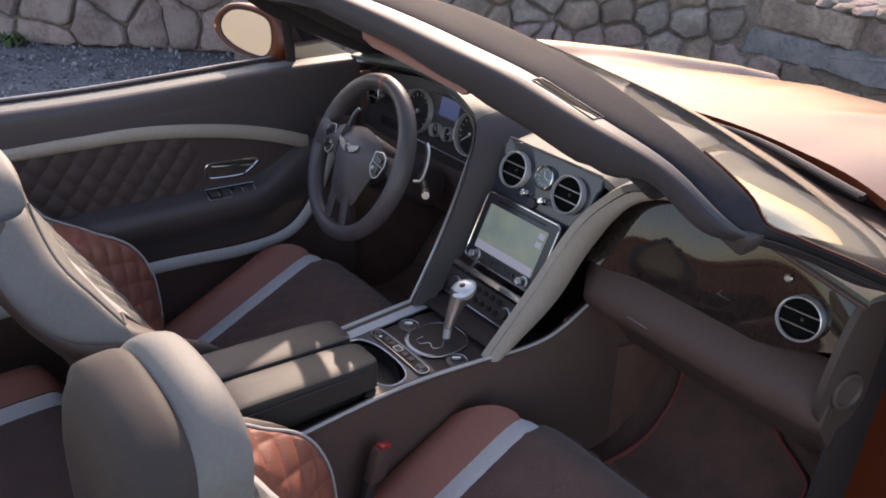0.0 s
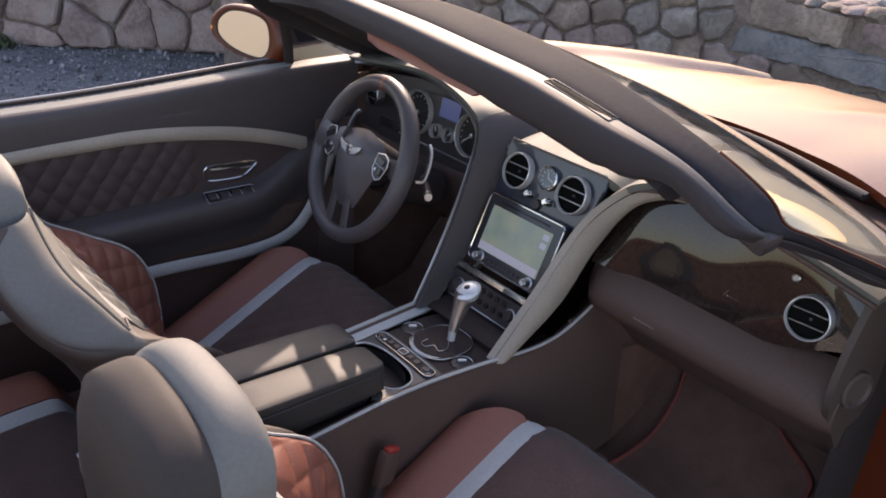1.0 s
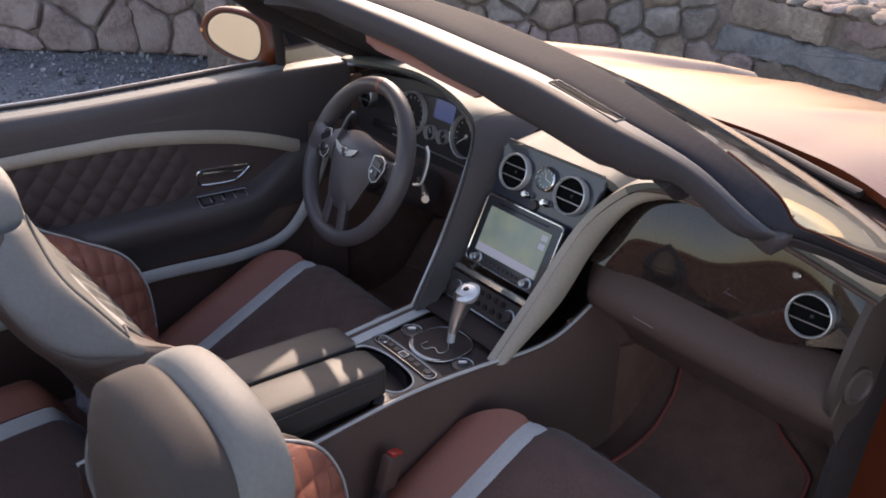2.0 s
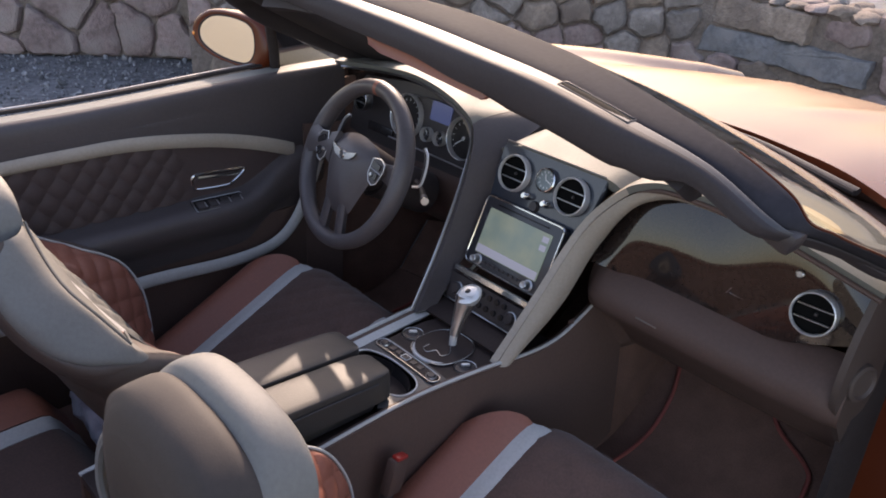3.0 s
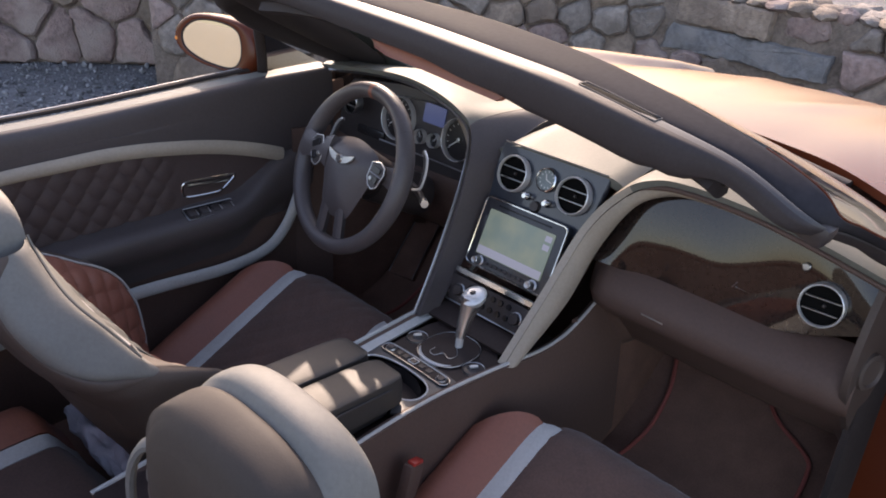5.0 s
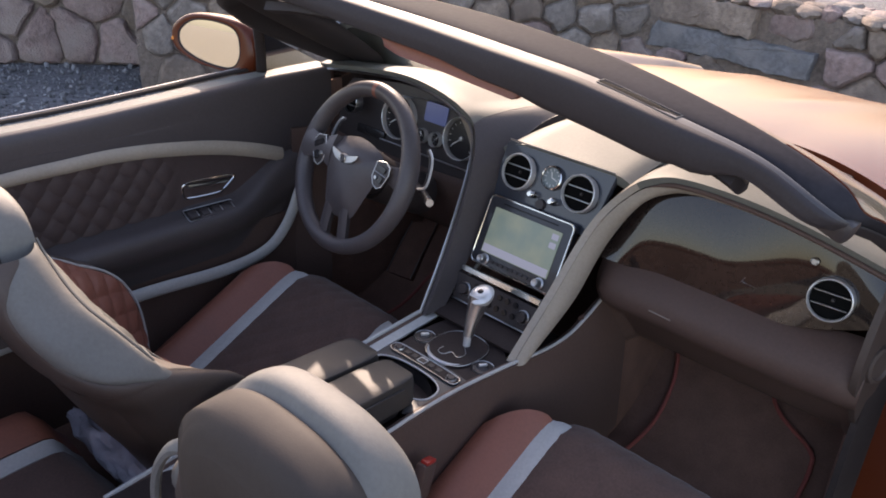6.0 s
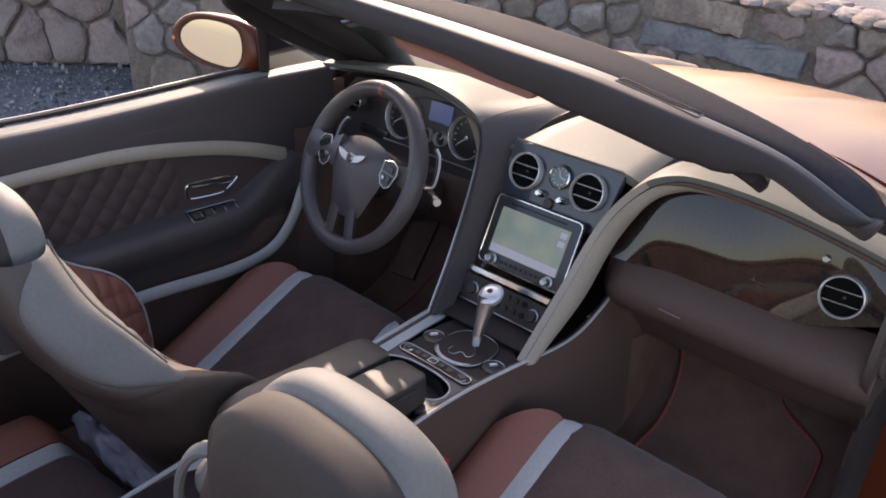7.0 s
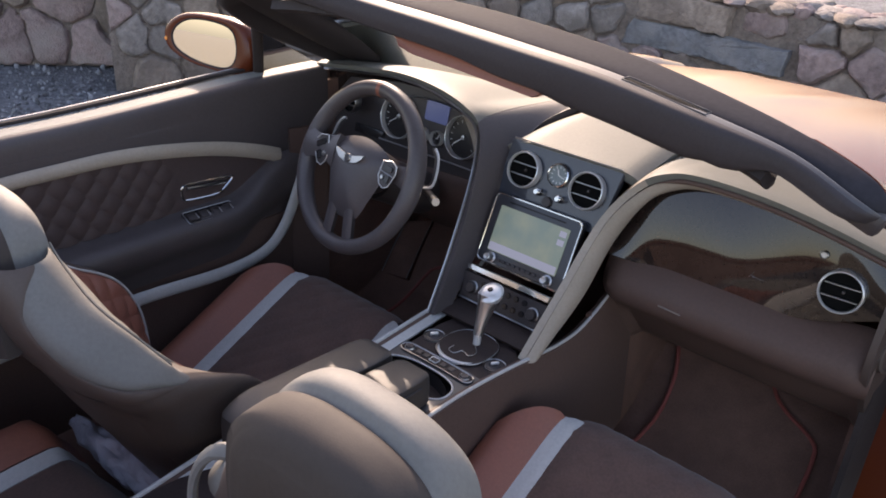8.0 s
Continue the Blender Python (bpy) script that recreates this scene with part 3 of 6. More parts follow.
def build_windscreen():
    # front (outer) edge of header and pillars as one line from cowl to cowl
    def edge(side):
        k = []
        for x in (0.0, 0.15, 0.3, 0.45, 0.56, 0.64):
            y, z = (HDR_FRONT_Y(x), HDR_FRONT_Z(x)) if side == "front" else (HDR_REAR_Y(x), HDR_REAR_Z(x))
            k.append((x, y, z))
        if side == "front":
            k += [(0.670, -0.376, 1.300), (0.682, -0.335, 1.280), (0.692, -0.285, 1.256), (0.708, -0.20, 1.217), (0.735, -0.03, 1.135), (0.775, 0.28, 1.00)]
        else:
            k += [(0.664, -0.402, 1.290), (0.671, -0.350, 1.271), (0.680, -0.285, 1.243), (0.692, -0.195, 1.200), (0.718, 0.0, 1.105), (0.758, 0.28, 0.965)]
        if side == "rear":
            k[4], k[5] = (0.56, -0.425, 1.338), (0.64, -0.428, 1.306)
        # the driver's half stands a little higher: the car leans on its slope
        kl = ([(-0.15, -0.252, 1.397), (-0.30, -0.274, 1.403), (-0.45, -0.305, 1.397), (-0.56, -0.318, 1.374), (-0.64, -0.300, 1.345), (-0.68, -0.262, 1.318), (-0.70, -0.205, 1.288),
               (-0.717, -0.13, 1.252), (-0.735, 0.0, 1.200), (-0.76, 0.15, 1.135), (-0.79, 0.36, 1.04)] if side == "front" else
              [(-0.15, -0.399, 1.400), (-0.30, -0.409, 1.410), (-0.45, -0.412, 1.404), (-0.56, -0.392, 1.378), (-0.64, -0.352, 1.338), (-0.682, -0.30, 1.306), (-0.703, -0.245, 1.272),
               (-0.722, -0.16, 1.232), (-0.742, -0.03, 1.176), (-0.768, 0.12, 1.11), (-0.79, 0.32, 1.02)])
        return spline(kl[::-1] + k)
    F, R = edge("front"), edge("rear")
    frame_ = thing("windscreen_frame", (0, 0.45, 0.98), "charcoal windscreen header and pillars with rubber seals", "windscreen frame")

    def section(t):
        a, b = F(t), R(t)
        d = (b - a)
        x = abs((a[0] + b[0]) / 2)
        inward = Vector((-math.copysign(1, a[0]) * smooth01(0.5, 0.72, x), 0.25, -1 + 0.6 * smooth01(0.5, 0.72, x))).normalized()
        return a, b, d, inward
    N = 120

    def seal_point(u, v):
        a, b, d, inw = section(u)
        up = -inw
        k = [a + 0.006 * inw, a + 0.004 * up, a + d * 0.25 + up * 0.004, a + d * 0.50 + up * 0.002, a + d * 0.64 - up * 0.002, a + d * 0.72 - up * 0.008]
        return spline(k)(v)
    part("frame_rail", patch(seal_point, N, 16), M_RAIL, frame_, "bluish black windscreen frame rail")

    def trim_point(u, v):
        a, b, d, inw = section(u)
        dn = d.normalized()
        deep = 0.040 + 0.010 * smooth01(0.18, 0.26, b[0]) + 0.009 * smooth01(0.02, 0.14, b[0]) * smooth01(0.47, 0.43, b[0]) - 0.006 * smooth01(0.6, 0.75, abs(b[0])) - 0.012 * smooth01(-0.1, -0.5, b[0]) - 0.027 * smooth01(0.485, 0.56, b[0]) - 0.010 * smooth01(0.655, 0.675, b[0])
        back = 1 - 0.6 * smooth01(0.47, 0.57, b[0])
        k = [a + d * 0.66 + inw * 0.010, a + d * 0.70 + inw * 0.002, a + d * 0.78 - inw * 0.003, a + d * 0.92 - inw * 0.003, b + dn * 0.004 * back - inw * 0.001, b + dn * 0.012 * back + inw * 0.008 * (0.4 + 0.6 * back), b + dn * 0.018 * back + inw * deep * 0.65, b + dn * 0.006 * back + inw * deep, a + d * 0.35 + inw * deep * 0.9, a + inw * 0.022, a + inw * 0.004]
        return spline(k)(v)
    # top face of the trim, split off so its colour can show the highlight
    part("header_crown", patch(lambda u, v: trim_point(u, 0.31 * v), N, 12), M_CROWN, frame_, "satin header crown strip lightened for its sun highlight")
    part("header_trim", patch(lambda u, v: trim_point(u, 0.31 + 0.69 * v), N, 24), M_TRIM, frame_, "charcoal trimmed header with soft rear edge")
    part("painted_edge", tube([F(i / N) + Vector((0, 0.008, 0.0)) for i in range(N + 1) if F(i / N)[0] > 0.56], 0.0020, 8), M_PAINT, frame_, "burnt orange painted edge")
    # orange padded strip under the middle of the header
    def strip_point(u, v):
        x = -0.112 + 0.336 * u
        a = Vector((x, np.interp(x, (-0.15, 0.0, 0.33), (-0.399, -0.395, -0.414)), np.interp(x, (-0.15, 0.0, 0.33), (1.400, 1.390, 1.373))))
        w = 0.027 * (0.75 + 0.25 * smooth01(0.0, 0.10, u)) * (1 - 0.85 * smooth01(0.86, 1.0, u))
        return a + Vector((0.020 * v * (1 - u), 0.006 + 0.004 * math.sin(math.pi * v), -0.034 - w * v))
    part("header_strip", patch(strip_point, 30, 8, thick=-0.005), M_ORANGE, frame_, "burnt orange leather strip under the header")
    # latch slot in the header top, latch seat at its end
    line = [Vector((x, HDR_REAR_Y(x) * 0.82 + HDR_FRONT_Y(x) * 0.18, HDR_REAR_Z(x) * 0.82 + HDR_FRONT_Z(x) * 0.18 + 0.0015)) for x in np.linspace(0.325, 0.452, 11)]
    part("latch_slot", tube(line, lambda t: 0.0100 * math.sin(math.pi * min(max(t, 0.06), 0.94)) ** 0.3, 8, flat=0.30, up=(0, 0, 1)), M_CAVITY, frame_, "dark latch slot")
    rim_ = [p + Vector((0, 0.009, 0.002)) for p in line] + [p + Vector((0, -0.009, 0.002)) for p in reversed(line)]
    part("slot_lip", ring_frame(rim_, 0.0009, n=6), M_CROWN, frame_)
    part("latch_plate", tube([p + Vector((0, 0, 0.0015)) for p in line[6:8]], 0.0035, 6, flat=0.3, up=(0, 0, 1)), M_TRIM, frame_)
    part("latch_guide", rbox((0.648, -0.385, 1.286), (0.05, 0.035, 0.03), 0.008, (0, 20, 0)), M_SATIN, frame_)
    part("latch_pin", lathe([(0.0, 0.0), (0.009, 0.0), (0.009, 0.02), (0.0, 0.02)], pose(0.655, -0.362, 1.283), 12), M_SEAL, frame_)
    # pillar linings
    for s in (-1, 1):
        A = spline([(s * 0.58, -0.34, 1.355), (s * 0.645, -0.18, 1.285), (s * 0.68, 0.0, 1.205), (s * 0.70, 0.18, 1.13), (s * 0.72, 0.36, 1.06)] if s < 0 else [(0.60, -0.36, 1.305), (0.655, -0.24, 1.235), (0.675, -0.10, 1.165), (0.70, 0.10, 1.10), (0.73, 0.32, 1.03)])
        part("pillar_lining", tube(along(A, 24), (lambda t: 0.026 + 0.060 * t) if s < 0 else (lambda t: 0.022 + 0.02 * t), 14, flat=0.5, up=(0.3 * s, 0, 1)), M_TRIM, frame_)
    # windscreen glass
    def glass_point(u, v):
        a = F(0.5 + (u - 0.5) * 0.56)
        x0 = (2 * u - 1) * 0.745
        base = Vector((x0, 0.515 - 0.23 * (x0 / 0.745) ** 2, 1.03 - 0.05 * (x0 / 0.745) ** 2))
        p = a.lerp(base, v)
        return p + Vector((0, 0.03, 0.035)) * math.sin(math.pi * v) * 0.6
    g = part("windscreen_glass", patch(glass_point, 40, 16), M_GLASS, frame_, "clear curved windscreen glass")
    g.visible_shadow = False
    part("glass_border", patch(lambda u, v: Vector(glass_point(0.02 + 0.96 * u, 0.85 + 0.15 * v)) - Vector((0, 0.004, 0.004)), 40, 4), M_CAVITY, frame_, "black printed border along the glass foot")
    # sun visors folded against the header
    for s in (-1, 1):
        def visor_point(u, v):
            x = (0.20 if s > 0 else 0.14) + (0.335 if s > 0 else 0.26) * u
            y, z = HDR_REAR_Y(x), HDR_REAR_Z(x)
            taper = 1 - 0.25 * (2 * u - 1) ** 8
            return s * x, y + 0.018 + 0.075 * v * taper, z - (0.041 if s > 0 else -0.004) - 0.010 * math.sin(math.pi * v) - 0.02 * v * (s > 0)
        vz = part("sun_visor_pad", patch(visor_point, 24, 8, thick=-0.016), M_TRIM, None)
        tagged(vz, "charcoal folded sun visor under the windscreen header", "sun visor", "sun visors")
        vz.name = "sun_visor"
    return frame_


# ---- dashboard ----
LIP_D = spline([(-0.765, 0.012, 1.108), (-0.64, 0.050, 1.116), (-0.50, 0.045, 1.130), (-0.36, 0.010, 1.135), (-0.25, -0.018, 1.122), (-0.192, -0.032, 1.092), (-0.155, -0.085, 1.02), (-0.136, -0.165, 0.88), (-0.122, -0.245, 0.757)])
FAR_D = spline([(-0.765, 0.40, 1.045), (-0.665, 0.43, 1.045), (-0.53, 0.45, 1.046), (-0.39, 0.46, 1.048), (-0.265, 0.46, 1.050), (-0.105, 0.34, 1.115), (-0.128, 0.04, 1.065), (-0.126, -0.09, 0.88), (-0.112, -0.20, 0.757)])
LIP_P = spline([(0.665, 0.000, 1.068), (0.53, 0.000, 1.095), (0.42, 0.000, 1.110), (0.31, 0.000, 1.113), (0.245, -0.002, 1.103), (0.198, -0.018, 1.075), (0.163, -0.075, 1.01), (0.140, -0.155, 0.88), (0.125, -0.245, 0.757)])
FAR_P = spline([(0.70, 0.24, 1.035), (0.58, 0.29, 1.045), (0.45, 0.34, 1.048), (0.34, 0.37, 1.050), (0.25, 0.39, 1.052), (0.168, 0.33, 1.075), (0.150, 0.02, 1.02), (0.128, -0.09, 0.88), (0.112, -0.20, 0.757)])


def dashboard():
    dash = thing("dashboard", (0, 0.1, 0.75), "dark leather dashboard with gloss veneer and round chrome vents", "dashboard")

    def pad(lip, far, rise, u0=0.0, u1=1.0):
        def f(u, v):
            u = u0 + (u1 - u0) * u
            a, b = lip(u), far(u)
            p = a.lerp(b, v)
            lift = rise * math.sin(math.pi * min(1, v * 1.25) ** 0.55) * (1 - smooth01(0.60, 0.74, u))
            return p + Vector((0, 0, lift))
        return f
    # sunlit hood top gets the lightened leather, its driver-side flank stays dark
    part("driver_dash_pad", patch(pad(LIP_D, FAR_D, 0.010, 0, 0.60), 60, 26, thick=-0.014), M_PAD, dash, "leather instrument hood toned grey-cream for sunlight")
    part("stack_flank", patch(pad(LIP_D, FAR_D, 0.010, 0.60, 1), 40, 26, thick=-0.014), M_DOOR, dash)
    part("passenger_dash_pad", patch(pad(LIP_P, FAR_P, 0.007, 0, 0.60), 60, 26, thick=0.014), M_PAD, dash, "leather passenger dash pad toned grey-cream for sunlight")
    part("stack_flank", patch(pad(LIP_P, FAR_P, 0.007, 0.60, 1), 40, 26, thick=0.014), M_LINEN, dash)
    part("dash_base", patch(lambda u, v: (-0.75 + 1.5 * u, 0.12 + 0.36 * v, 1.045 - 0.015 * v), 12, 8, thick=0.02), M_DARK, dash)
    # chrome beading on the instrument hood, dark bead along the passenger arch
    part("hood_bead", tube([LIP_D(i / 90) + Vector((-0.002, -0.004, 0)) for i in range(91)], 0.0032, 6), M_SATCHROME, dash, "satin chrome bead")
    part("arch_bead", tube([LIP_P(i / 90) + Vector((0.001, -0.003, -0.001)) for i in range(52)], lambda t: 0.0048 * (1 - 0.8 * smooth01(0.8, 1.0, t)), 8), M_DARK, dash, "dark leather arch bead")
    # centre pad over the vents
    def centre(u, v):
        x = -0.132 + 0.030 * v + 0.04 * v * v + u * (0.314 - 0.018 * v - 0.04 * v * v)
        return x, -0.004 + 0.30 * v, 1.093 + 0.040 * math.sin(v * 1.7) - 0.022 * max(0, 1 - 4.5 * u) ** 2 - 0.010 * max(0, 8 * u - 7) ** 2
    part("centre_pad", patch(centre, 24, 16, thick=0.02), M_PAD, dash, "leather centre pad toned grey-cream for sunlight")
    # seams in the pads
    on_pad = pad(LIP_D, FAR_D, 0.010)
    part("pad_seam", tube([on_pad(u_, 0.40 - 0.10 * math.sin(math.pi * (u_ - 0.1) / 0.45)) + Vector((0, 0, 0.0005)) for u_ in np.linspace(0.10, 0.55, 26)], 0.0013, 5), M_SATIN, dash)
    off_pad = pad(LIP_P, FAR_P, 0.007)
    part("pad_seam", tube([off_pad(u_, 0.20 + 0.16 * smooth01(0.42, 0.52, u_)) + Vector((0, 0, 0.0004)) for u_ in np.linspace(0.04, 0.52, 40)], 0.0012, 5), M_SATIN, dash)
    part("dash_speaker", lathe([(0.0, 0.002), (0.036, 0.002), (0.040, 0.004), (0.043, 0.0), (0.043, -0.01)], pose(-0.690, 0.262, 1.104, -6, 0, 0), 28), M_TRIM, dash)
    # cream wing on the passenger side of the stack
    W_OUT = spline([(0.66, 0.018, 1.055), (0.53, 0.018, 1.083), (0.42, 0.018, 1.097), (0.31, 0.018, 1.098), (0.250, 0.016, 1.083), (0.202, 0.002, 1.045), (0.163, -0.032, 0.955), (0.148, -0.095, 0.85), (0.134, -0.205, 0.757)])
    part("cream_wing", patch(lambda u, v: LIP_P(u).lerp(W_OUT(u), v) + Vector((0.010 * math.sin(math.pi * v) * smooth01(0.35, 0.6, u), -0.004 * math.sin(math.pi * v), -0.003)), 90, 8, thick=0.01), M_LINEN, dash, "beige leather wing beside the centre stack")
    W_OUTD = spline([(-0.250, 0.016, 1.07), (-0.222, 0.0, 1.035), (-0.19, -0.03, 0.955), (-0.172, -0.085, 0.85), (-0.150, -0.19, 0.757)])
    part("cream_wing", patch(lambda u, v: LIP_D(0.5 + 0.5 * u).lerp(W_OUTD(u), v) + Vector((-0.004, 0, -0.003)), 40, 6, thick=-0.01), M_LINEN, dash, "beige leather wing beside the centre stack")
    # veneer fascia on the passenger side
    top = spline([(0.150, 0, 0.985), (0.163, 0, 1.050), (0.200, 0, 1.088), (0.310, 0, 1.098), (0.42, 0, 1.096), (0.53, 0, 1.078), (0.66, 0, 1.050)])
    bot = spline([(0.150, 0, 0.922), (0.20, 0, 0.918), (0.27, 0, 0.917), (0.36, 0, 0.917), (0.46, 0, 0.920), (0.545, 0, 0.932), (0.66, 0, 0.98)])
    def veneer(u, v):
        p = bot(u).lerp(top(u), v)
        return p + Vector((0, 0.002 + (0.034 * v + 0.019 * v * v) * (1 - 0.55 * smooth01(0.55, 0.95, u)) - 1.1 * max(0, 0.29 - p[0]) ** 2, 0))
    part("veneer_fascia", patch(veneer, 60, 16, thick=0.012), M_VENEER, dash, "dark gloss veneer fascia")
    script = spline([(0.425, 0.0135, 0.968), (0.455, 0.0135, 0.966), (0.485, 0.0135, 0.967), (0.515, 0.0135, 0.964)])
    part("script_bar", tube([p + Vector((0, -0.002, 0.0012 * math.sin(i * 2.3))) for i, p in enumerate(along(script, 40))], 0.0005, 5), M_STEEL, dash)
    part("script_bar", tube([Vector((0.42, 0.012, 0.965)), Vector((0.427, 0.014, 0.977))], 0.0008, 5), M_STEEL, dash)
    # glove box roll and knee panel
    roll = spline([(0, 0.030, 0.924), (0, 0.018, 0.918), (0, -0.006, 0.898), (0, -0.024, 0.870), (0, -0.016, 0.842), (0, 0.05, 0.80), (0, 0.10, 0.745), (0, 0.16, 0.69), (0, 0.30, 0.67)])

    def roll_point(u, v):
        p = roll(v)
        x = 0.148 + 0.512 * u
        e = 1 - 0.6 * (1 - smooth01(0, 0.06, u)) - 0.25 * smooth01(0.95, 1.0, u)
        return x, 0.03 + (p[1] - 0.03) * e, p[2] + 0.012 * smooth01(0.75, 1, u) * (1 - v)
    part("glove_box_roll", patch(roll_point, 40, 30, thick=0.014), M_DARK, dash, "dark leather glove box front")
    part("glove_box_handle", rbox((0.305, -0.036, 0.864), (0.048, 0.008, 0.0035), 0.0015, (0, 2, 0)), M_SATCHROME, dash, "satin glove box catch")
    part("glove_box_handle_recess", rbox((0.305, -0.034, 0.859), (0.050, 0.006, 0.006), 0.002, (0, 2, 0)), M_BLACK, dash)
    # end of the dash beside the open door
    endline = spline([(0, 0.00, 1.066), (0, -0.030, 1.0), (0, -0.045, 0.91), (0, -0.010, 0.84), (0, 0.12, 0.70), (0, 0.30, 0.66)])
    part("dash_end", patch(lambda u, v: (0.662 + 0.012 * math.sin(math.pi * v), endline(u)[1] + (0.30 - endline(u)[1]) * v, endline(u)[2]), 30, 8, thick=0.012), M_SHELL, dash)
    part("dash_end_cap", lathe([(0.0, 0.004), (0.022, 0.006), (0.026, 0.010), (0.032, 0.008), (0.034, 0.0)], facing((0.669, 0.012, 0.915), (1, -0.3, 0.1)), 24), M_SHELL, dash)
    part("dash_end", patch(lambda u, v: (-0.768, 0.015 + 0.40 * u, 0.70 + (0.40 - 0.055 * u) * v), 10, 10, thick=0.012), M_DARK, dash)
    # driver side lower panel
    roll2 = spline([(0, 0.05, 0.97), (0, 0.02, 0.93), (0, 0.03, 0.86), (0, 0.10, 0.78), (0, 0.25, 0.70)])
    part("knee_panel", patch(lambda u, v: (-0.745 + 0.58 * u, roll2(v)[1], roll2(v)[2]), 20, 14, thick=0.014), M_DARK, dash)
    part("driver_fascia", patch(lambda u, v: (-0.765 + 0.60 * u, 0.062 + 0.03 * math.sin(math.pi * u) - 0.01 * v, 0.93 + 0.185 * v), 30, 8, thick=0.012), M_VENEER, dash, "dark gloss veneer fascia")
    # outer and centre vents
    def vent(center, normal, r, name="air_vent"):
        m = facing(center, normal)
        v_ = part(name, lathe([(r * 0.89, -0.016), (r * 0.895, 0.003), (r * 0.93, 0.008), (r * 0.98, 0.007), (r * 1.02, -0.002), (r * 1.01, -0.016 if r > 0.03 else -0.006)], m, 40), M_RING if r > 0.03 else M_SATCHROME, dash, "round chrome air vent")
        part("vent_cup", lathe([(0.0, -0.006), (r * 0.6, -0.006), (r * 0.87, -0.005), (r * 0.90, 0.002)], m, 32), M_CAVITY, v_)
        for k in (-0.32, 0.28):
            part("vane", rbox(tuple(m @ Vector((0, k * r, -0.001))), (r * 1.66 * math.sqrt(1 - k * k), 0.0024, 0.006), 0.0008, tuple(math.degrees(a) for a in m.to_euler()), 1), M_SATCHROME, v_)
        part("vent_nub", lathe([(0, 0.002), (0.0025, 0.0015), (0.003, -0.004)], m @ Matrix.Translation((0.1 * r, 0, 0)), 10), M_SATIN, v_)
        return v_
    vent((0.577, -0.003, 1.003), (0.08, -1, 0.22), 0.037)
    vent((-0.616, -0.012, 1.058), (-0.05, -1, 0.14), 0.029)
    part("vent_stop", lathe([(0.0, 0.010), (0.005, 0.010), (0.0075, 0.008), (0.0055, 0.004), (0.009, 0.001), (0.009, -0.03)], facing((0.530, 0.028, 1.046), (0.08, -1, 0.22)), 20), M_SATCHROME, dash, "chrome organ stop")
    # centre stack: upper panel, vents and clock

    m = facing((0.005, -0.024, 1.036), (0, -1, 0.36))
    upper = [(-0.120, 0.062), (0.142, 0.062), (0.146, 0.055), (0.136, -0.02), (0.128, -0.075), (-0.128, -0.075), (-0.130, -0.02), (-0.126, 0.055)]
    part("stack_panel", plate(upper, 0.012, m @ Matrix.Translation((0, 0, -0.014)), 0.003), M_NAVY, dash, "satin dark upper centre panel")
    part("stack_panel_edge", tube([m @ Vector((x, 0.062, 0.0)) for x in np.linspace(-0.119, 0.141, 9)], 0.0016, 6), M_SATCHROME, dash)
    for s in (-1, 1):
        vent(m @ Vector((0.005 + s * 0.077, 0.003, 0.006)), (0, -1, 0.36), 0.0385)
        c = m @ Vector((0.003 + s * 0.026, -0.031, 0.0))
        part("vent_stop", lathe([(0.0, 0.018), (0.0048, 0.018), (0.0072, 0.015), (0.0045, 0.008), (0.0082, 0.003), (0.0082, -0.01)], facing(c, (0, -1, 0.36)), 20), M_CHROME, dash, "chrome organ stop")
    ck = m @ Vector((0.010, 0.014, 0.0))
    clock = part("clock", lathe([(0.0195, 0.002), (0.0215, 0.008), (0.0245, 0.007), (0.0265, -0.004)], facing(ck, (0, -1, 0.36)), 36), M_CHROME, dash, "small round chrome analogue clock")
    cm = facing(ck, (0, -1, 0.36))
    part("clock_face", lathe([(0.0, 0.003), (0.0205, 0.003), (0.0205, -0.003)], cm, 32), material("clock_face", (0.16, 0.20, 0.21), 0.35, bump=0.0), clock)
    for a, l in ((-20, 0.012), (105, 0.016)):
        part("clock_hand", rbox(tuple(cm @ Vector((0.5 * l * math.sin(radians(a)), 0.5 * l * math.cos(radians(a)), 0.0045))), (0.0016, l, 0.0008), 0.0, tuple(math.degrees(q) for q in (cm @ pose(0, 0, 0, 0, 0, -a)).to_euler()), 1), M_WHITE, clock)
    for k in range(12):
        a = 30 * k
        part("clock_mark", rbox(tuple(cm @ Vector((0.0165 * math.sin(radians(a)), 0.0165 * math.cos(radians(a)), 0.0038))), (0.0012, 0.004, 0.0006), 0.0, tuple(math.degrees(q) for q in (cm @ pose(0, 0, 0, 0, 0, -a)).to_euler()), 1), M_WHITE, clock)
    part("hazard_button", lathe([(0.0, 0.005), (0.010, 0.005), (0.012, 0.0), (0.012, -0.01)], facing(m @ Vector((0.0, -0.046, 0.0)), (0, -1, 0.36)), 20), M_SATIN, dash)
    # screen unit
    sm = facing((0.001, -0.094, 0.922), (0, -1, 0.45))
    part("screen_surround", plate(round_outline(0.218, 0.150, 0.012), 0.016, sm @ Matrix.Translation((0, 0, -0.022)), 0.003), M_SCREENBEZEL, dash, "satin dark display surround")
    part("screen_bead", ring_frame([sm @ Vector((x, y, -0.006)) for x, y in round_outline(0.214, 0.147, 0.012, 4)], 0.0022, n=6), M_CHROME, dash, "chrome bead round the display")
    disp = part("display", plate(round_outline(0.172, 0.098, 0.002, 2, 0.0, 0.002), 0.003, sm @ Matrix.Translation((0, 0, -0.0065)), 0.0005), M_SCREEN, dash, "lit colour map display")
